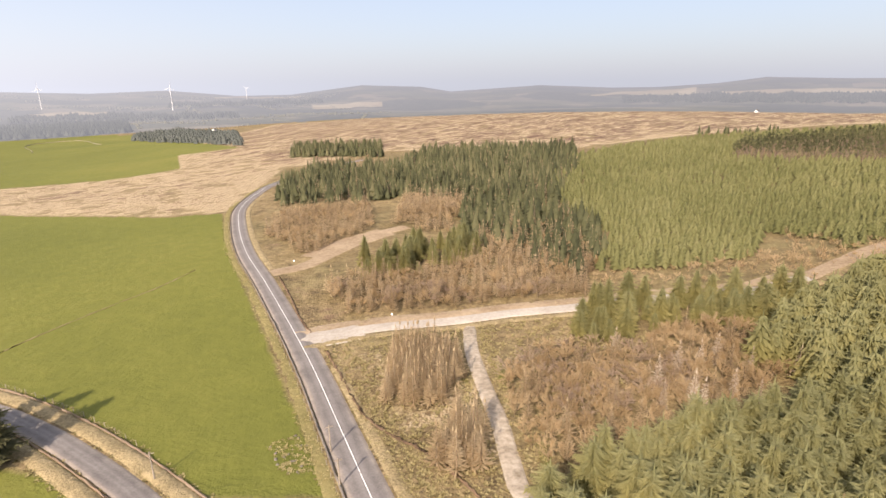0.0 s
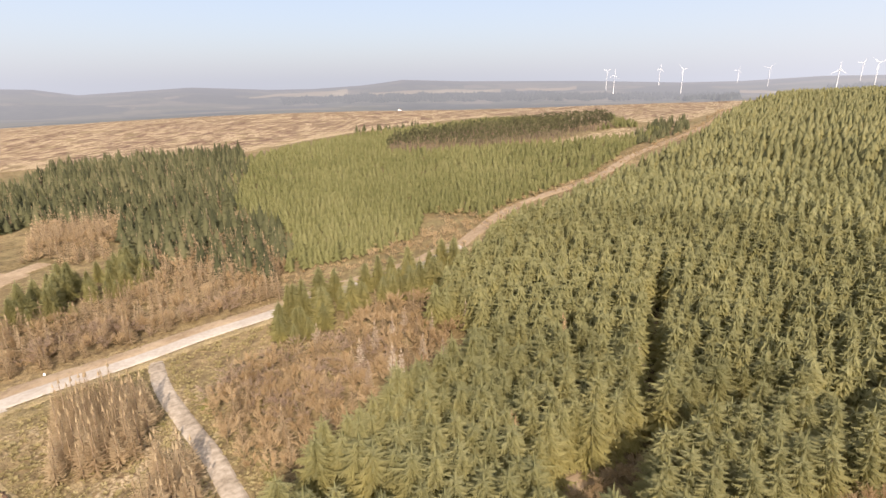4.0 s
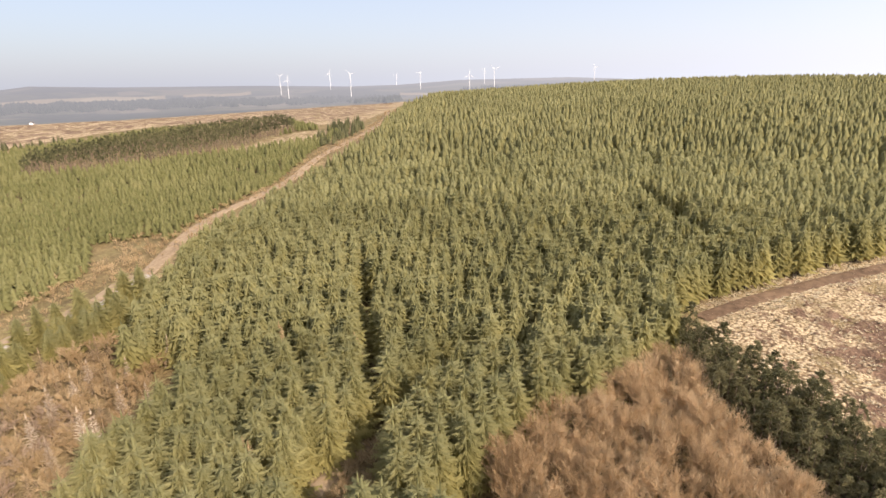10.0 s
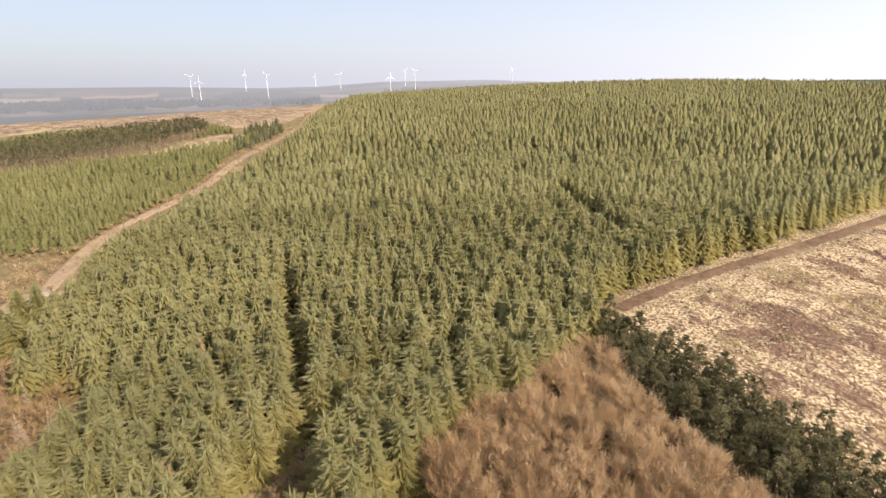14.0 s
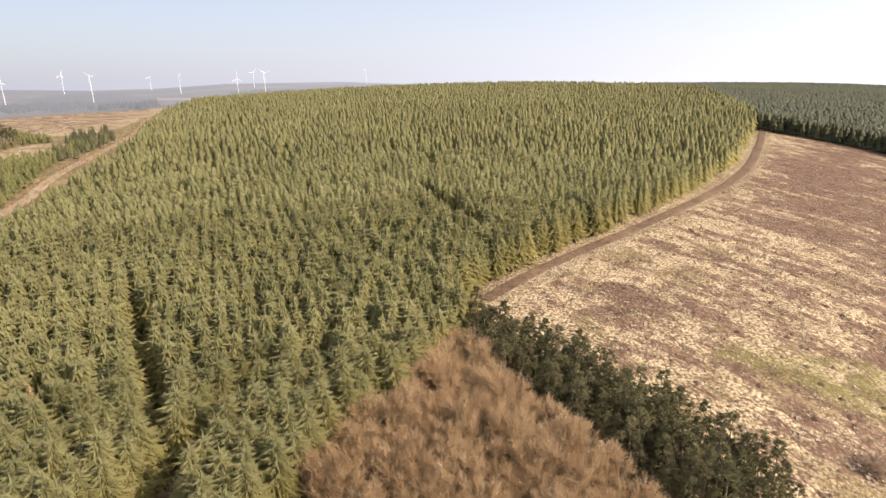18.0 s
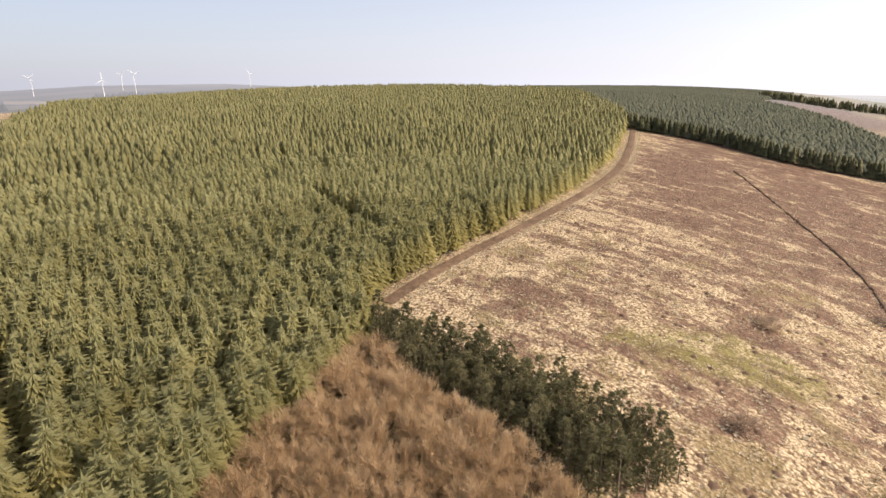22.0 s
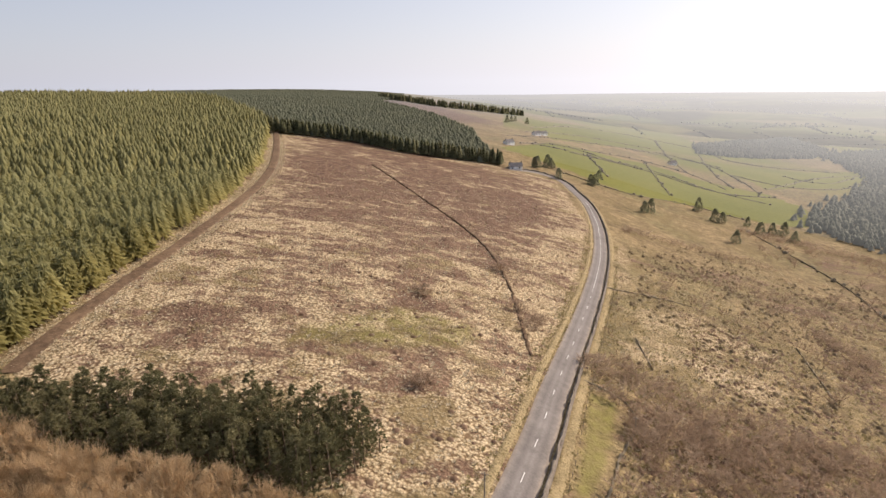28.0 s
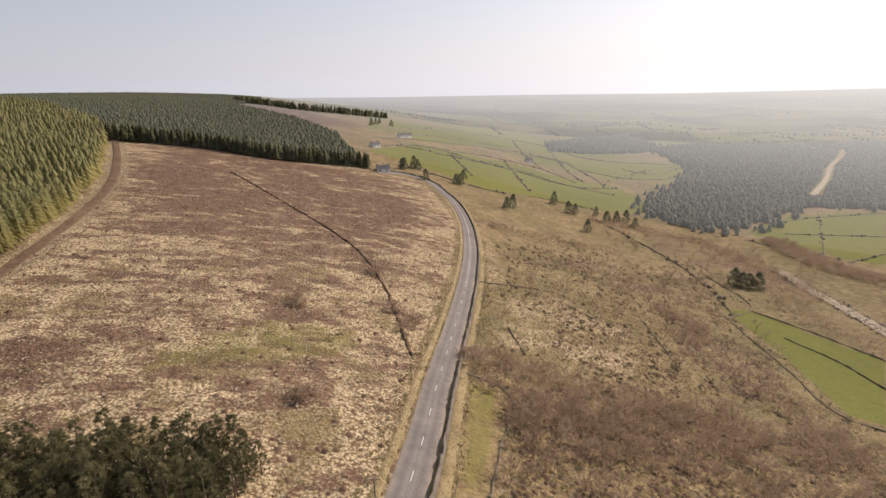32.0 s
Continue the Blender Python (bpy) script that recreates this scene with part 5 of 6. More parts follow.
stuff("rough_grass", "rough olive grass tufts on the slope", "grass", TUFTS, place_scales(scatter([SLOPE, SLOPE, NORTH_ROUGH], 4000, 50, 360), 0.5, 1.4), (M_MOSS,), 0.05)


# ---- banks, walls and hedges along the roads ----
def ridge_line(name, line, offset, width, tall, material, label, category, t0=0.0, t1=1.0, step=1.2, rough=0.3):
    """An uneven bank or wall that follows a line at an offset."""
    c = glide(line, step)
    c = c[int(len(c) * t0):max(int(len(c) * t1), int(len(c) * t0) + 4)]
    d = np.gradient(c, axis=0)
    d /= np.linalg.norm(d, axis=1)[:, None] + 1e-9
    nrm = np.c_[d[:, 1], -d[:, 0]]
    sec = [(-0.5, -0.1), (-0.42, 0.55), (-0.15, 0.95), (0.12, 1.0), (0.4, 0.6), (0.5, -0.1)]
    v = []
    for o, h in sec:
        q = c + nrm * (offset + o * width + rng.normal(0, rough * 0.25, len(c))[:, None] * (abs(o) < 0.5))
        v.append(np.c_[q, land(q[:, 0], q[:, 1]) + h * tall * (1 + rng.normal(0, rough, len(c)) * (h > 0.3))])
    v = np.stack(v, 1).reshape(-1, 3)
    k, n = len(sec), len(c)
    i, j = np.meshgrid(np.arange(n - 1), np.arange(k - 1), indexing="ij")
    q = np.stack([i * k + j, i * k + j + 1, (i + 1) * k + j + 1, (i + 1) * k + j], -1).reshape(-1, 4)
    return tagged(new(name, mesh_from(name, v, q, [material])), label, category, kind="structure")


SOUTH_ROAD = MAIN_ROAD[12:]
NORTH_ROAD = MAIN_ROAD[2:13]
ridge_line("roadside_wall", SOUTH_ROAD, 4.1, 0.9, 1.25, M_STONE, "overgrown dry stone wall beside the road", "wall")
ridge_line("roadside_bank", SOUTH_ROAD, -4.6, 1.6, 0.15, M_VERGE, "dry grass verge along the road", "verge")
ridge_line("field_verge", SOUTH_ROAD, 5.6, 2.2, 0.2, M_VERGE, "dry grass bank behind the wall", "verge")
ridge_line("field_edge", NORTH_ROAD, 5.3, 2.2, 0.08, M_FIELDEDGE, "dry grass strip between wall and pasture", "verge")
ridge_line("drain_line", [(-108, 109), (-107, 117), (-103, 131), (-97, 147), (-91, 160), (-86, 177)], 0.0, 0.35, 0.12, M_VERGE, "faint drain line across the pasture", "drain", rough=0.6)
ridge_line("field_wall", NORTH_ROAD, 3.6, 0.4, 0.4, M_STONE, "low stone wall between road and pasture", "wall")
ROADSIDE_DITCH = [[(-27.6, 113.7), (-20.4, 98.2), (-15.1, 87.1), (-9.7, 80.7), (-4.1, 76.2), (0.9, 70.5), (4.9, 64.4)], [(-54, 167), (-45, 148), (-37.6, 131.1), (-33.4, 123.9)]]
for line in ROADSIDE_DITCH:
    ridge_line("ditch_bank", line, 0.0, 0.55, 0.28, M_SOIL, "dark eroded edge of a roadside ditch", "bank", step=0.7, rough=0.6)
ridge_line("road_verge", MAIN_ROAD[9:13], -4.7, 2.2, 0.12, M_VERGE, "dry grass verge beside the road", "verge", t0=0.05)
ridge_line("road_verge", MAIN_ROAD[4:9], -4.7, 2.2, 0.12, M_VERGE, "dry grass verge beside the road", "verge", t1=0.93)
ridge_line("lane_bank", LANE, -4.2, 3.0, 0.32, M_VERGE, "dry grass bank along the side lane", "bank")
ridge_line("lane_bank", LANE, 4.5, 3.0, 0.32, M_VERGE, "dry grass bank along the side lane", "bank")
ridge_line("lane_hedge", LANE, -5.8, 0.3, 0.35, M_SCRUB, "clipped brown hedge along the side lane", "hedge")
ridge_line("lane_hedge", LANE, 2.75, 0.25, 0.25, M_SCRUB, "clipped brown hedge along the side lane", "hedge")
ridge_line("peat_ditch", DITCH, 0.0, 1.3, 0.4, M_SOIL, "dark peat bank of a ditch across the moor", "bank", rough=0.7)
ridge_line("gravel_verge", FOREST_ROAD, 4.4, 2.6, 0.18, M_VERGE, "dry verge of the gravel road", "verge")
ridge_line("gravel_verge", FOREST_ROAD, -4.6, 4.4, 0.16, M_RIDE, "dry verge of the gravel road", "verge")
FIELD_WALLS = [
    [(2, -286), (-24, -230), (-38, -196), (-48, -193)], [(-10, -310), (-37, -297), (-62, -277)], [(-24, -277), (-43, -262), (-56, -240)],
    [(257, -399), (197, -417), (165, -473), (118, -494)], [(317, -534), (252, -595), (176, -599), (137, -653)], [(356, -753), (288, -817), (192, -727), (152, -657)],
    [(357, -491), (343, -565), (275, -582), (252, -595)], [(92, -184), (73, -212), (64, -218)], [(64, -154), (51.8, -138.4)], [(32, -228), (13, -187)],
    [(-8, -543), (-51, -638), (-130, -712)], [(-34, -555), (-111, -589)], [(-72, -479), (-101, -521)], [(16, -366), (-10, -318), (0, -284)],
    [(217, -760), (138, -757), (83, -1001)], [(335, -1085), (255, -923), (127, -990)], [(471, -679), (509, -1048), (346, -1046)],
    [(-632, 838), (-758, 1079), (-597, 960)],
    [(356, -512), (307, -557), (257, -609), (176, -599), (133, -604)], [(343, -565), (295, -659), (238, -676), (179, -630)], [(366, -716), (320, -826), (242, -814)],
    [(307, -557), (233, -462)], [(289, -664), (251, -602), (186, -491)], [(315, -936), (226, -736), (179, -655)], [(402, -531), (386, -637), (366, -716)],
    [(431, -608), (421, -746), (358, -846)], [(443, -1061), (321, -817), (238, -676)], [(156, -704), (132, -905), (78, -1034)], [(172, -846), (137, -833), (103, -942)],
    [(-4, -508), (-28, -495), (-65, -487)], [(-68, -674), (-58, -488)], [(224, -1402), (46, -1531), (-275, -1695)], [(175, -1329), (-4, -1461), (-252, -1537)],
    [(56.7, -107.5), (46.4, -109.0), (35.2, -81.8), (30.3, -66.8)], [(106, -446), (34, -377), (-3, -292)],
]
for line in FIELD_WALLS:
    far_off = np.hypot(*line[0])
    # far valley walls use the twig material with emissive haze
    hazy = far_off > 520 and line[0][1] < 0
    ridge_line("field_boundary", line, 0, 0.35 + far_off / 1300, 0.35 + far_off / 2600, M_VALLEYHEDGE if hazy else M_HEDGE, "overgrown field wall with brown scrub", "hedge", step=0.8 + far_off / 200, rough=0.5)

hedge_rows = np.vstack([glide(l, 5.0) for l in FIELD_WALLS if np.hypot(*l[0]) > 420 and l[0][1] < 0])
hedge_rows = hedge_rows[rng.random(len(hedge_rows)) < 0.55]
hedge_rows = hedge_rows + rng.normal(0, 1.6, hedge_rows.shape)
# the bushes carry the same haze emission
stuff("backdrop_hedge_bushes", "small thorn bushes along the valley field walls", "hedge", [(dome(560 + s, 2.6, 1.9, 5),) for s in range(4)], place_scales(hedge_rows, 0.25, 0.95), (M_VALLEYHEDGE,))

# grass along the verges
edges = np.vstack([edge_places(LANE, -6.5, -2.7, 11, 0.4), edge_places(LANE, 2.7, 6.5, 11, 0.4), edge_places(NORTH_ROAD, 4.2, 6.8, 4), edge_places(MAIN_ROAD[9:13], -11.0, -3.4, 12),
                   edge_places(SOUTH_ROAD, -8.0, -3.6, 5, 0, 0.6), edge_places(SOUTH_ROAD, 4.6, 8.5, 4, 0, 0.6), edge_places(FOREST_ROAD, -7, -3.0, 4), edge_places(FOREST_ROAD, 3.0, 6.5, 4),
                   edge_places(PATH, -4.5, -1.9, 3), edge_places(PATH, 1.9, 4.5, 3)])
stuff("verge_grass", "dry yellow grass along the road verges", "grass", TUFTS, place_scales(edges, 0.5, 1.1), (M_MOSS,), 0.05)
pale = np.vstack([edge_places(PEAT_TRACK, -6.0, -1.9, 9), edge_places(PEAT_TRACK, 1.9, 5.5, 8), edge_places(PEAT_TRACK, -0.5, 0.5, 1)])
stuff("track_grass", "pale grass along the peat track", "grass", TUFTS, place_scales(pale, 0.5, 1.1), (M_TUFT,), 0.05)

# white lines
def painted(name, line, a, b, on, off, wide, label):
    """Dashes along a road's middle, each a part of one marking."""
    root = tagged(new(name), label, "road marking")
    c = glide(line, 0.5)
    s = np.r_[0, np.cumsum(np.hypot(*np.diff(c, axis=0).T))]
    at, stop = s[-1] * a, s[-1] * b
    while at + on < stop:
        u = np.linspace(at, at + on, max(2, int(on / 1.5) + 1))
        q = np.c_[np.interp(u, s, c[:, 0]), np.interp(u, s, c[:, 1])]
        d = np.gradient(q, axis=0)
        d /= np.linalg.norm(d, axis=1)[:, None] + 1e-9
        nr = np.c_[d[:, 1], -d[:, 0]] * wide / 2
        r = np.hypot(q[:, 0], q[:, 1])
        z = land(q[:, 0], q[:, 1]) + 0.12 + 0.07 + 0.012 + np.clip(r - 150, 0, 900) * 0.0012
        n = len(q)
        v = np.vstack([np.c_[q - nr, z], np.c_[q + nr, z]])
        f = np.array([(i, i + n, i + n + 1, i + 1) for i in range(n - 1)])
        ob = new("dash", mesh_from("dash", v, f, [M_PAINT]))
        ob.parent = root
        at += on + off


painted("centre_line", SOUTH_ROAD, 0.02, 0.42, 3.0, 8.5, 0.16, "broken white centre line painted on the road")
painted("centre_line", SOUTH_ROAD, 0.42, 0.8, 14.0, 0.3, 0.14, "solid white centre line painted on the road")
painted("centre_line", NORTH_ROAD, 0.1, 0.98, 18.0, 0.3, 0.16, "solid white centre line painted on the road")


# ---- posts and poles ----
def bm_cone(bm, r1, r2, h, sides=8, at=(0, 0, 0)):
    return bmesh.ops.create_cone(bm, cap_ends=True, segments=sides, radius1=r1, radius2=r2, depth=h, matrix=Matrix.Translation((at[0], at[1], at[2] + h / 2)))


def utility_pole(x, y, tall):
    root = tagged(new("utility_pole"), "weathered timber utility pole at the field edge", "pole", "utility poles")
    root.matrix_basis = pose(x, y, float(land(x, y)), 0, 0, 25)
    bm = bmesh.new()
    bm_cone(bm, 0.14, 0.10, tall + 0.3, 8, (0, 0, -0.3))
    part("pole", bm, M_POST, root)
    bm = bmesh.new()
    bmesh.ops.create_cube(bm, size=1, matrix=Matrix.Translation((0, 0, tall - 0.4)) @ Matrix.Diagonal((1.3, 0.1, 0.12, 1)))
    part("crossarm", bm, M_POST, root)


for x, y in [(-45.2, 69.6), (-19.2, 76.3), (-16.1, 67.6), (38.3, -96.0), (42.4, -51.8)]:
    utility_pole(x, y, 5.2)


def fence(line, offset, step, a, b):
    root = tagged(new("fence"), "weathered timber post and wire fence", "fence")
    c = glide(line, step)
    c = c[int(len(c) * a):int(len(c) * b)]
    d = np.gradient(c, axis=0)
    d /= np.linalg.norm(d, axis=1)[:, None] + 1e-9
    q = c + np.c_[d[:, 1], -d[:, 0]] * offset
    shared = None
    for x, y in q:
        if shared is None:
            bm = bmesh.new()
            bm_cone(bm, 0.06, 0.05, 1.4, 6, (0, 0, -0.2))
            ob = part("post", bm, M_POST, root)
            shared = ob.data
        else:
            ob = new("post", shared)
            ob.parent = root
        ob.location = (x, y, float(land(x, y)))
    z = land(q[:, 0], q[:, 1])
    for hgt in (0.6, 1.05):
        n = len(q)
        v = np.vstack([np.c_[q, z + hgt - 0.012], np.c_[q, z + hgt + 0.012]])
        f = np.array([(i, i + 1, i + n + 1, i + n) for i in range(n - 1)])
        ob = new("wire", mesh_from("wire", v, f, [M_POST]))
        ob.parent = root


fence(NORTH_ROAD, 4.4, 3.2, 0.35, 0.97)
fence(LANE, -6.4, 3.2, 0.35, 0.85)
fence(SOUTH_ROAD, 7.4, 3.5, 0.05, 0.45)
for x, y in [(-14.0, 133.8), (-53, 182)]:
    root = tagged(new("marker_post"), "short white marker post at the track mouth", "post", "marker posts")
    root.matrix_basis = pose(x, y, float(land(x, y)))
    bm = bmesh.new()
    bmesh.ops.create_cube(bm, size=1, matrix=Matrix.Translation((0, 0, 0.55)) @ Matrix.Diagonal((0.4, 0.06, 0.55, 1)))
    part("panel", bm, M_WHITE, root)
    bm = bmesh.new()
    bm_cone(bm, 0.06, 0.06, 0.5, 6, (0, 0.08, -0.2))
    part("stake", bm, M_POST, root)


# ---- distance ----
CREST = [(-60, 0.3), (-38, 0.21), (-32, 0.46), (-26, 0.29), (-20, 0.92), (-15, 0.9), (-8, 0.03), (-2, 0.27), (1, 0.81), (10, 0.27), (17, 0.61),
         (21, 0.6), (26, 0.3), (30, -0.2), (36, 0.0), (48, 0.11), (57, 0.38), (62, 0.31), (68, -0.05), (79, -0.1), (84, 0.14), (88, 0.5),
         (100, 0.8), (125, 1.3), (145, 1.6), (173, 1.6), (182, 1.4), (188, 1.25), (222, 1.0)]


def far_land(x, y):
    """Height of the distant hills, from 1.3 km out."""
    x, y = np.asarray(x, float), np.asarray(y, float)
    r = np.hypot(x, y)
    b = (np.degrees(np.arctan2(x, y)) + 120) % 360 - 120
    top = EYE - 4500 * np.tan(np.radians(np.interp(b, [c[0] for c in CREST], [c[1] for c in CREST])))
    s = np.clip((r - 2200) / 2200, 0, 1)
    s = s * s * (3 - 2 * s)
    return land(x, y) * (1 - s) + top * s - 3 + np.clip((r - 1300) / 300, 0, 1) * 7


# Field and wood tones for far land, with haze mixed in as emission.
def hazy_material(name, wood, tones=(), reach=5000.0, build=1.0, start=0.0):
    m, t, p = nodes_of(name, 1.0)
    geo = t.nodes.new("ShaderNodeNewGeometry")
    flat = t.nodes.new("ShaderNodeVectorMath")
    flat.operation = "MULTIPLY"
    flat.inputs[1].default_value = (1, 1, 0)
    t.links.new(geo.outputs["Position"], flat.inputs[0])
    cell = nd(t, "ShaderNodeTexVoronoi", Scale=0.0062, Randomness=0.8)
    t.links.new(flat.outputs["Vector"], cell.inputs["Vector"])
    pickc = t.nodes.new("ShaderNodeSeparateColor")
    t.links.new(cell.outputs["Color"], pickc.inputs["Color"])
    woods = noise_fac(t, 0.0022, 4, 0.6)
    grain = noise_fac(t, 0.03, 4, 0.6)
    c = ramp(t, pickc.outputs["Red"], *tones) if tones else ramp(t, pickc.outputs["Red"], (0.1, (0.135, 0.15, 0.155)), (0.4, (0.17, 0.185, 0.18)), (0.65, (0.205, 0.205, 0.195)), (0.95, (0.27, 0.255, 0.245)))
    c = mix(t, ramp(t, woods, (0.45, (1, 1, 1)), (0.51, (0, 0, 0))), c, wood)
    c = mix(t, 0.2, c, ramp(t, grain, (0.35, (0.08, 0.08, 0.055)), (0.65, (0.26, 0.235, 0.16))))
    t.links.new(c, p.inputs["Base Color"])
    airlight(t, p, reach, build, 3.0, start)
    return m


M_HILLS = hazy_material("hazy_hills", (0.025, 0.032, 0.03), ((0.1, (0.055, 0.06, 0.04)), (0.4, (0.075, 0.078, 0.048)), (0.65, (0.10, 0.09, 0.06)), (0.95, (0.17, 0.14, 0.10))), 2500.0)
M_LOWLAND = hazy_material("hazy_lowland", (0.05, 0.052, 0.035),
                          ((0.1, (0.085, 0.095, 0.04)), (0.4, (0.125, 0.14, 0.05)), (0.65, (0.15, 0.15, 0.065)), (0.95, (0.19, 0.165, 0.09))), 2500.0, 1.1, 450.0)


def backdrop(name, b0, b1, material, label):
    az = np.radians(np.arange(b0, b1 + 0.1, 0.5))
    rr = np.concatenate([1300 + 40 * np.arange(0, 30), 2500 + 90 * np.arange(0, 27)])
    A, Rr = np.meshgrid(az, rr)
    x, y = (np.sin(A) * Rr).ravel(), (np.cos(A) * Rr).ravel()
    i, j = np.meshgrid(np.arange(len(rr) - 1), np.arange(len(az) - 1), indexing="ij")
    k = len(az)
    quads = np.stack([i * k + j, i * k + j + 1, (i + 1) * k + j + 1, (i + 1) * k + j], -1).reshape(-1, 4)
    tagged(new(name, mesh_from(name, np.c_[x, y, far_land(x, y)], quads, [material], smooth=True)), label, "backdrop", kind="structure")


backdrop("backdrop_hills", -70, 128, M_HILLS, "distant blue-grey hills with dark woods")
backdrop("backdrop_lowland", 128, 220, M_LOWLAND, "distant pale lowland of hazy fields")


# the far fields and conifers carry haze as emission too
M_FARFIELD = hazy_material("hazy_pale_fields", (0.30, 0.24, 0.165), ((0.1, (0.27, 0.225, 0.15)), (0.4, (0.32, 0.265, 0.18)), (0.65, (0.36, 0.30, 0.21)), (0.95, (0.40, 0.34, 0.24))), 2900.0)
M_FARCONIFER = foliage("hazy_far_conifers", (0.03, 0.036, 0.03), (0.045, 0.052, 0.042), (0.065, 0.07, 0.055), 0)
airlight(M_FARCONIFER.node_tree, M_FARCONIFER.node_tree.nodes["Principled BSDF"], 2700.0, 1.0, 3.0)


FAR_R = np.linspace(1440, 4400, 400)
FAR_DIPS = {}


def far_reach(bearing, dip):
    """How far out the distant land lies along a bearing at an angle below level."""
    key = round(bearing * 3)
    if key not in FAR_DIPS:
        x, y = math.sin(radians(key / 3)) * FAR_R, math.cos(radians(key / 3)) * FAR_R
        FAR_DIPS[key] = np.degrees(np.arctan2(EYE - far_land(x, y), FAR_R))
    hit = np.nonzero(FAR_DIPS[key] <= dip)[0]
    return float(FAR_R[hit[0]]) if len(hit) else 4300.0


def far_field(b0, b1, dips0, dips1):
    """A pale field on the far hills between two bearings."""
    n, k = max(4, int((b1 - b0) * 3)), 8
    v = []
    for i in range(n + 1):
        u = i / n
        b = b0 + (b1 - b0) * u
        wob = 0.05 * math.sin(7 * u + b0) + 0.03 * math.sin(17 * u)
        r1 = far_reach(b, dips0[1] + (dips1[1] - dips0[1]) * u + wob)
        r2 = max(far_reach(b, dips0[0] + (dips1[0] - dips0[0]) * u + wob), r1 + 20)
        for j in range(k + 1):
            r = r1 + (r2 - r1) * j / k
            x, y = math.sin(radians(b)) * r, math.cos(radians(b)) * r
            v.append((x, y, float(far_land(x, y)) + 3.5))
    f = [(i * (k + 1) + j, i * (k + 1) + j + 1, (i + 1) * (k + 1) + j + 1, (i + 1) * (k + 1) + j) for i in range(n) for j in range(k)]
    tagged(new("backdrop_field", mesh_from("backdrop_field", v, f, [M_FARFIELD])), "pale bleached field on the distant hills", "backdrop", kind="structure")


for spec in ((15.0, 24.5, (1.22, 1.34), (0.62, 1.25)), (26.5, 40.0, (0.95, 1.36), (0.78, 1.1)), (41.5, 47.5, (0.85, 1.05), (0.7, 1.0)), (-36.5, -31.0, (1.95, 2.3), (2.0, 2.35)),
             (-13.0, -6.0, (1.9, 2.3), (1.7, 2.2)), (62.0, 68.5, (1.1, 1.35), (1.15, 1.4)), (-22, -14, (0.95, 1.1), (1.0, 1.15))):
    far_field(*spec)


def far_belt(b0, b1, lo, hi, n):
    """Conifers on the far land between two bearings and two angles below level."""
    out = []
    for i in range(n):
        b = g3.uniform(b0, b1)
        r = far_reach(b, lo + (hi - lo) * g3.random() + 0.08 * math.sin(b * 2.1))
        r = max(r, 1460) + g3.normal(0, 12)
        out.append((math.sin(radians(b)) * r, math.cos(radians(b)) * r))
    return np.array(out)


g3 = np.random.default_rng(5)
belts = np.vstack([far_belt(*q) for q in ((18, 62, 1.42, 1.95, 2600), (24, 46, 1.25, 1.45, 500), (68.5, 84, 0.75, 1.25, 1500), (-40, -29.5, 2.9, 4.4, 1700), (-38, -29, 2.35, 2.6, 350), (-26, -12, 1.45, 1.75, 700), (-30, -20, 2.5, 2.9, 260))])
FARTREES = [(star_cone(600 + s, 13.0, 6.0, 1, 4, 0.6),) for s in range(4)]
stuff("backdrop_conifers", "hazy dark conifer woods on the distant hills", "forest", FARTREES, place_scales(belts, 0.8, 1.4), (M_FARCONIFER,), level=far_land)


def wind_turbine(bearing, dist, hub_dip, turn, spin):
    x, y = math.sin(radians(bearing)) * dist, math.cos(radians(bearing)) * dist
    base = float(far_land(x, y)) if dist > 1300 else float(land(x, y))
    hub = EYE - dist * math.tan(radians(hub_dip))
    tall = hub - base
    root = tagged(new("wind_turbine"), "white three-bladed wind turbine on the far hills", "wind turbine", "wind farm")
    root.matrix_basis = pose(x, y, base, 0, 0, turn)
    bm = bmesh.new()
    bm_cone(bm, 1.7, 0.95, tall + 3, 12, (0, 0, -3))
    part("tower", bm, M_TOWER, root)
    bm = bmesh.new()
    bmesh.ops.create_cube(bm, size=1, matrix=Matrix.Translation((0, 1.5, tall + 1)) @ Matrix.Diagonal((2.2, 5.5, 2.3, 1)))
    bmesh.ops.bevel(bm, geom=bm.edges[:], offset=0.6, segments=1, affect="EDGES")
    part("nacelle", bm, M_TOWER, root)
    bm = bmesh.new()
    bmesh.ops.create_uvsphere(bm, u_segments=10, v_segments=6, radius=1.2, matrix=Matrix.Translation((0, -3.2, tall + 1)))
    part("hub", bm, M_TOWER, root)
    for kx in range(3):
        bm = bmesh.new()
        rows = [(0, 0.5), (5, 0.95), (14, 0.65), (25, 0.2)]
        vs = []
        for zz, w in rows:
            vs.append([bm.verts.new((-w, -3.2 - 0.25, zz)), bm.verts.new((w, -3.2, zz)), bm.verts.new((0, -3.2 + 0.5, zz))])
        for r1, r2 in zip(vs, vs[1:]):
            for q in range(3):
                bm.faces.new((r1[q], r1[(q + 1) % 3], r2[(q + 1) % 3], r2[q]))
        bm.faces.new(vs[0][::-1])
        bm.faces.new(vs[-1])
        ob = part("blade", bm, M_TOWER, root)
        ob.matrix_basis = Matrix.Translation((0, 0, tall + 1)) @ Matrix.Rotation(radians(spin + 120 * kx), 4, "Y")


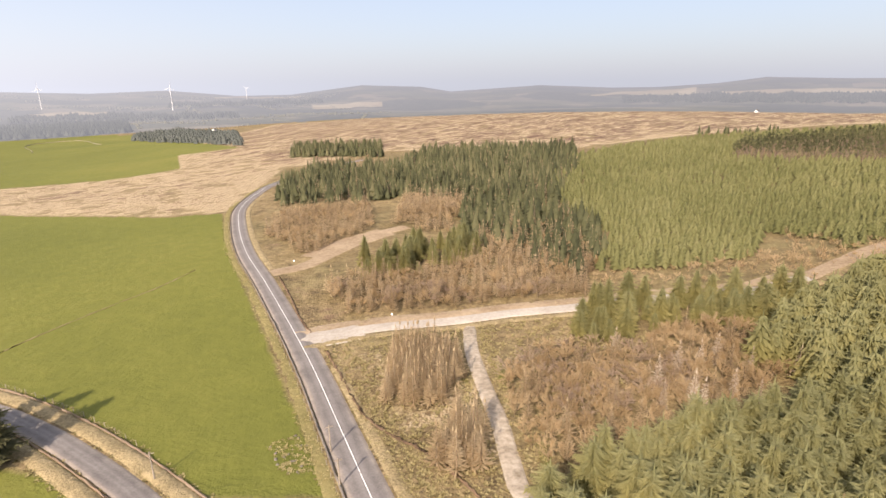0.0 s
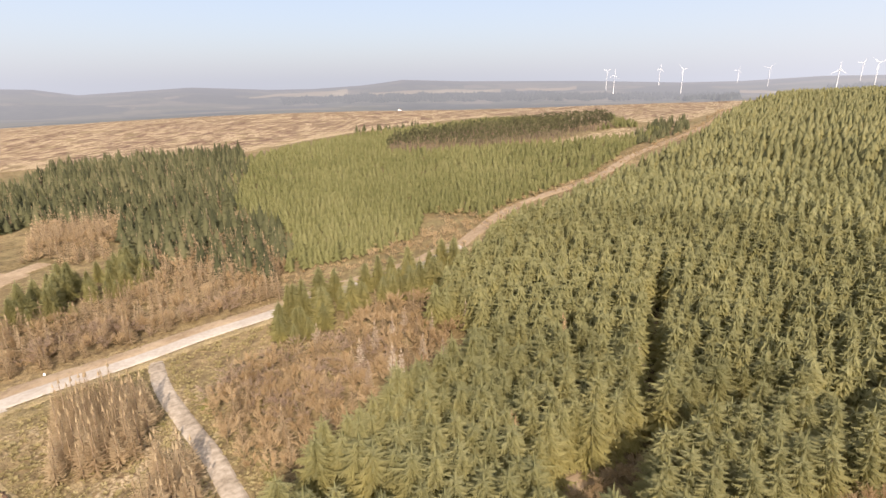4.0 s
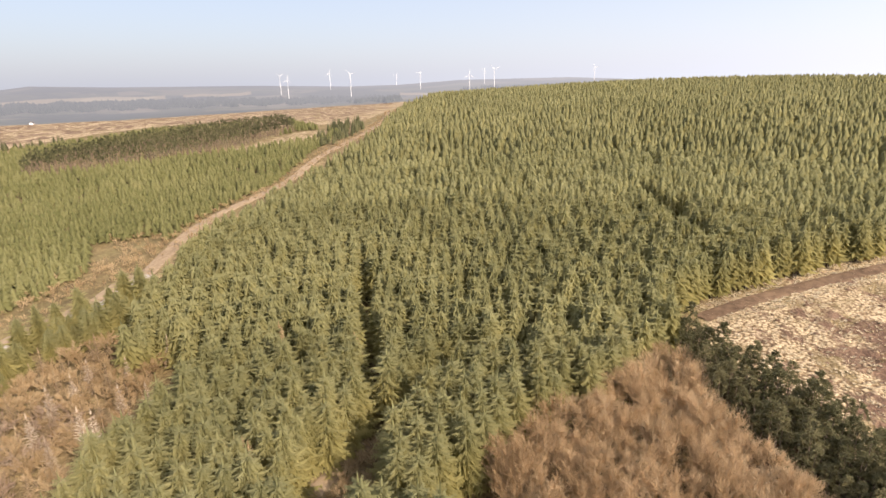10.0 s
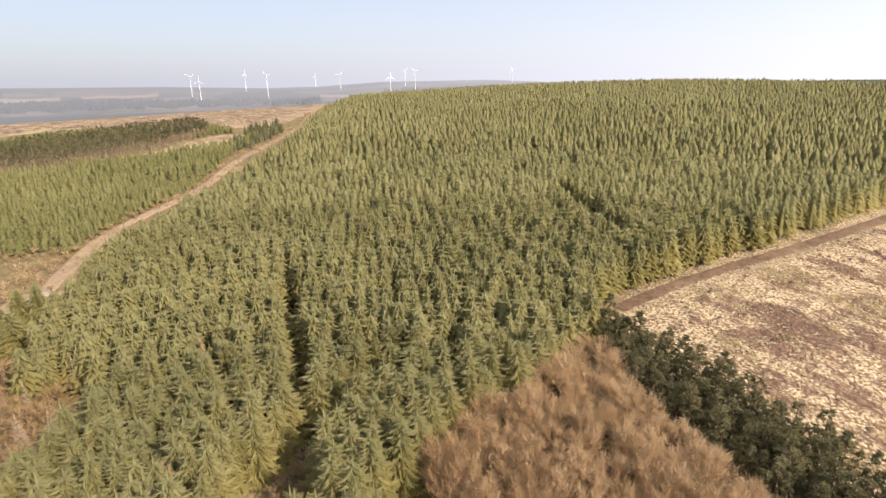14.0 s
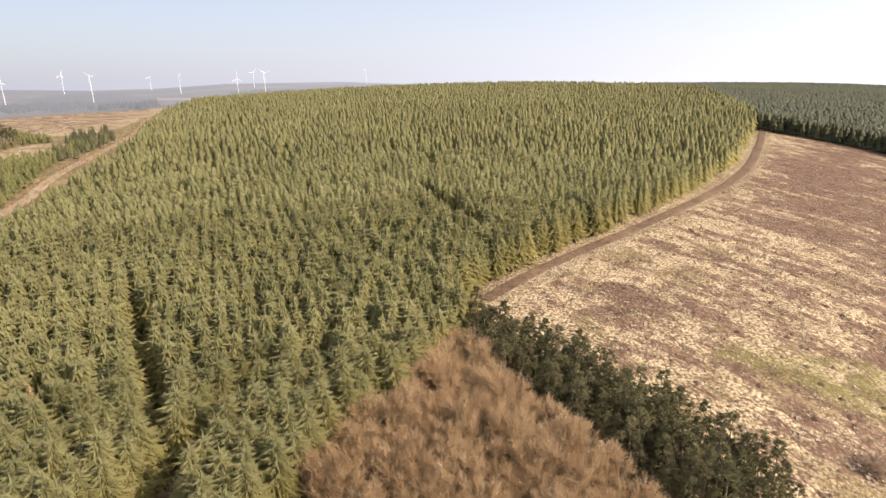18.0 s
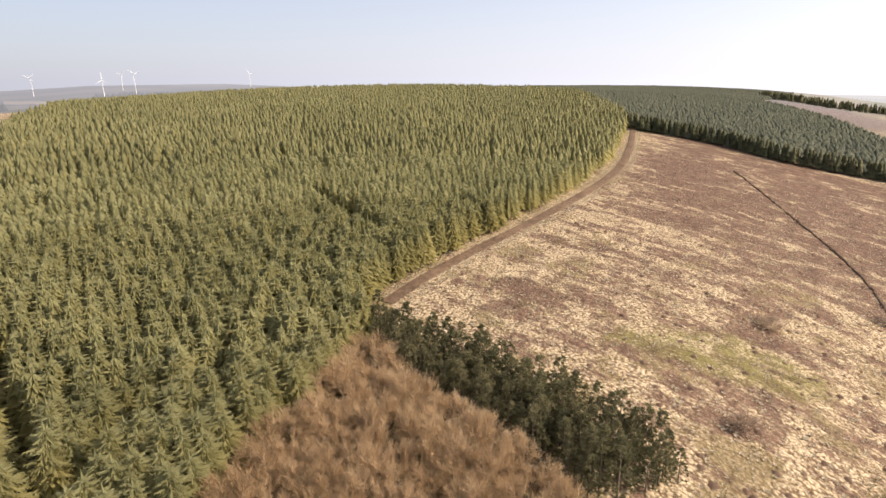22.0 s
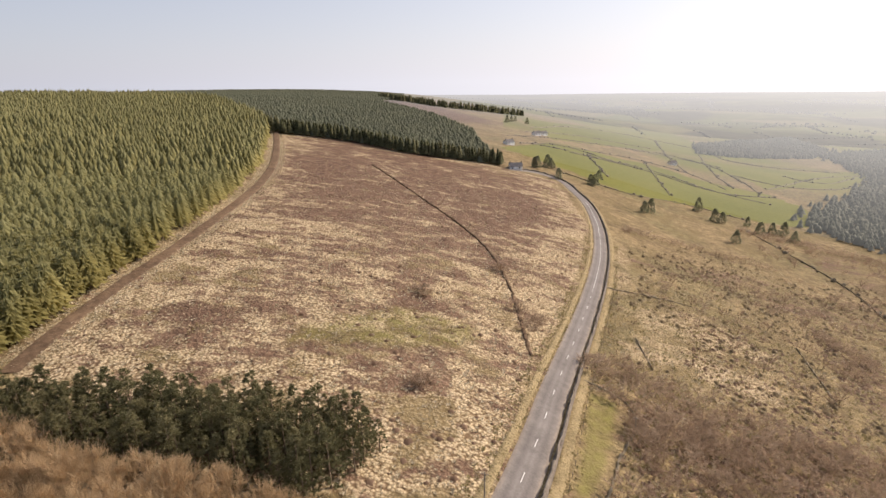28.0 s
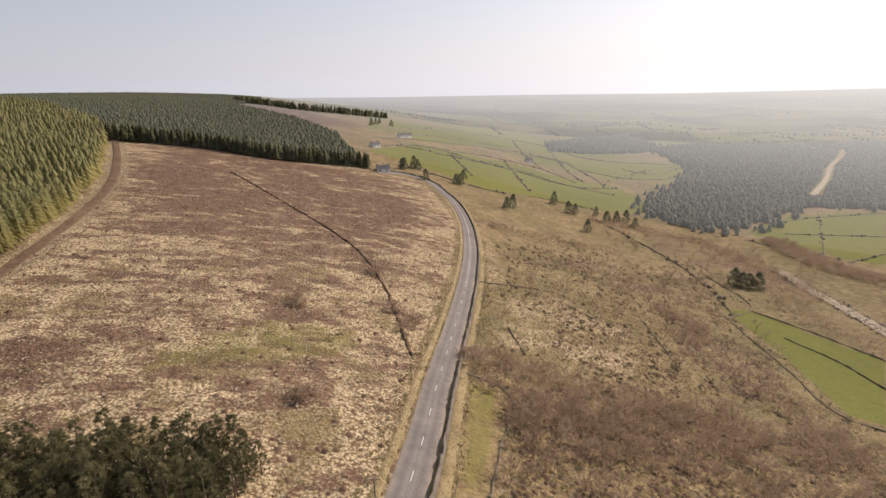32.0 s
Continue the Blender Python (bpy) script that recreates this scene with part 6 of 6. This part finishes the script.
for bearing, dist, dip, turn, spin in [(-35.6, 2746, -0.06, 20, 0), (-25.7, 2400, 0.0, 20, 10), (-19.1, 3384, 0.14, 20, 70),
                                       (50.3, 2911, -0.79, -40, 60), (51.0, 2666, -0.4, -40, 5), (55.1, 3280, -0.93, -40, 10), (57.1, 2738, -0.84, -40, 75),
                                       (61.7, 4007, -0.7, -60, 20), (64.1, 3095, -0.82, -60, 40), (69.1, 2126, -0.56, -50, 0), (70.6, 3283, -1.07, -60, 35),
                                       (71.6, 2458, -1.05, -60, 70), (81.4, 2997, -1.03, -60, 90)]:
    wind_turbine(bearing, dist, dip, turn, spin)


def house(x, y, turn, long=10.0, wide=6.5, tall=3.0, roof=2.4):
    """A small farmhouse: walls, pitched roof, chimneys, door and windows."""
    root = tagged(new("farmhouse"), "small white farmhouse with a slate roof", "house", "farmhouses")
    root.matrix_basis = pose(x, y, max(float(land(x, y)), float(far_land(x, y)) if math.hypot(x, y) > 1300 else -999), 0, 0, turn)
    bm = bmesh.new()
    l, w = long / 2, wide / 2
    low = [bm.verts.new(c) for c in ((-l, -w, -1), (l, -w, -1), (l, w, -1), (-l, w, -1))]
    up = [bm.verts.new(c) for c in ((-l, -w, tall), (l, -w, tall), (l, w, tall), (-l, w, tall))]
    g1, g2 = bm.verts.new((-l, 0, tall + roof - 0.15)), bm.verts.new((l, 0, tall + roof - 0.15))
    for f in ((low[0], low[1], up[1], up[0]), (low[2], low[3], up[3], up[2]), (low[1], low[2], up[2], g2, up[1]), (low[3], low[0], up[0], g1, up[3])):
        bm.faces.new(f)
    part("wall", bm, M_WHITE, root)
    bm = bmesh.new()
    for sgn in (-1, 1):
        q = [(-l - 0.3, sgn * (w + 0.4), tall - 0.2), (l + 0.3, sgn * (w + 0.4), tall - 0.2), (l + 0.3, 0, tall + roof), (-l - 0.3, 0, tall + roof)]
        a = [bm.verts.new(c) for c in q]
        b = [bm.verts.new((c[0], c[1], c[2] + 0.15)) for c in q]
        bm.faces.new(a)
        bm.faces.new(b)
        for e in range(4):
            bm.faces.new((a[e], a[(e + 1) % 4], b[(e + 1) % 4], b[e]))
    bmesh.ops.recalc_face_normals(bm, faces=bm.faces)
    top = part("roof", bm, M_SLATE, root)
    for sx in (-1, 1):
        bm = bmesh.new()
        bmesh.ops.create_cube(bm, size=1, matrix=Matrix.Translation((sx * (l - 0.5), 0, tall + roof + 0.4)) @ Matrix.Diagonal((0.7, 0.7, 1.4, 1)))
        ch = part("chimney", bm, M_STONE, root)
    for sx in (-0.55, 0.55):
        for sgn in (-1, 1):
            bm = bmesh.new()
            bmesh.ops.create_cube(bm, size=1, matrix=Matrix.Translation((sx * l, sgn * (w + 0.01), 1.6)) @ Matrix.Diagonal((1.1, 0.08, 1.2, 1)))
            part("window", bm, M_SLATE, root)
    bm = bmesh.new()
    bmesh.ops.create_cube(bm, size=1, matrix=Matrix.Translation((0, -w - 0.01, 1.0)) @ Matrix.Diagonal((1.0, 0.08, 2.1, 1)))
    part("door", bm, M_POST, root)


for x, y in [(407, -600), (409, -619), (349, -464), (254, -347), (274, -720), (486, 853), (-595, 1258), (-612, 1213), (-488, 1184)]:
    house(x, y, 30 + x % 60, *((6.0, 4.5, 2.0, 1.5) if x == 486 else ()))


# hedgerows and copses over the far farmland
def far_height(x, y):
    r = np.hypot(x, y)
    return np.where(r > 1300, far_land(x, y), land(x, y))


g2 = np.random.default_rng(77)
rows = []
for b0, b1, r0, r1, n in ((142, 215, 1350, 3800, 90), (-45, -8, 1350, 3600, 40)):
    for _ in range(n):
        b, r = radians(g2.uniform(b0, b1)), r0 * (r1 / r0) ** g2.uniform(0, 1)
        c = np.array([math.sin(b) * r, math.cos(b) * r])
        t = (0.5 if g2.random() < 0.5 else 2.07) + g2.normal(0, 0.25)
        m = int(g2.integers(8, 26))
        sp = 5 + r / 220
        q = c + np.outer(np.arange(m) * sp, (math.cos(t), math.sin(t))) + g2.normal(0, sp * 0.2, (m, 2))
        rows.append(q)
    for _ in range(n // 4):
        b, r = radians(g2.uniform(b0, b1)), r0 * 1.3 * (r1 / r0 / 1.3) ** g2.uniform(0, 1)
        c = np.array([math.sin(b) * r, math.cos(b) * r])
        m = int(g2.integers(30, 90))
        rows.append(c + g2.normal(0, 1, (m, 2)) * (20 + r / 60, 12 + r / 90))
rows = np.vstack(rows)
rows = rows[np.hypot(rows[:, 0], rows[:, 1]) < 4300]
# twig tones with a haze glow painted in as emission
M_FARWOOD = foliage("far_wood_airlight", (0.10, 0.10, 0.07), (0.14, 0.135, 0.09), (0.18, 0.17, 0.12), 0)
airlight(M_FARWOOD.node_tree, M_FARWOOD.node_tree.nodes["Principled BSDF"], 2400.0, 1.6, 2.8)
HEDGE = [(dome(230 + s, 4.6, 3.6, 5),) for s in range(4)]
placed = place_scales(rows, 0.5, 1.3)
placed[:, 2] *= 0.3 + np.hypot(placed[:, 0], placed[:, 1]) / 2600
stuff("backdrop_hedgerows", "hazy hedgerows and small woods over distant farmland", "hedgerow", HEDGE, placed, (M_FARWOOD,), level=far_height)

# dead brown spruces among the green
dead = [(75.1, 68.9), (73.9, 67.2), (46.3, 51.4), (45.7, 49.8), (46.3, 52.9), (78.2, 53.6), (377, 131), (363, 122), (44.0, 52.3)]
things("dead_spruce", "dead orange-brown spruce among green trees", "tree", "dead spruces", [conifer(400 + s, 10.5, 2.4, 18, 9, base=0.2, core=0, thin=0.45) for s in range(2)],
       place_scales(np.array(dead, float), 0.95, 1.08), (M_LARCH, M_PALEBARK))
pale_dead = [(40.8, 91.5), (38.4, 82.8), (51.6, 97.4), (56.0, 99.4), (44.3, 84.1), (44.7, 81.3), (67.7, 100.7), (68.0, 92.1), (54.4, 81.4), (52.1, 85.3), (37.1, 105.6), (59.4, 93.1), (45.8, 94.4)]
things("dead_spruce", "dead pale grey spruce standing in the brush", "tree", "pale dead spruces", [conifer(410 + s, 9.0, 1.7, 18, 8, bare=True, core=0) for s in range(3)],
       place_scales(np.array(pale_dead, float), 0.7, 1.05), (M_DEAD, M_PALEBARK))

# bare stony ground in the gap among the spruces
for line in ([(46.0, 43.6), (52.0, 43.2), (58.0, 42.4), (62.7, 41.9)], [(62.4, 12.7), (66.4, 15.0), (68.4, 17.7)]):
    tagged(strip("stony_gap", line, road_section(2.6), M_RIDE, step=1.0), "pale stony ground in a gap between trees", "ground", kind="structure")

# a heap of stones and dead bracken in the pasture
heap = [(-30.7, 78.1), (-26.7, 81.3), (-21.4, 76.3), (-21.0, 71.3), (-25.6, 70.4)]
stone_tpl = [(dome(500 + s, 0.5, 0.45, 5),) for s in range(3)]
stuff("rubble_patch", "pale stones and dead bracken in the pasture", "rubble", stone_tpl, place_scales(pick(heap, 1.0, jitter=0.7, keep=0.4), 0.3, 0.8), (M_STONE,))
stuff("bracken_patch", "dead brown bracken round a heap of stones", "bracken", TUFTS, place_scales(pick(heap, 0.6, jitter=0.8, keep=0.75), 0.5, 1.2), (M_MOSS,), 0.05)
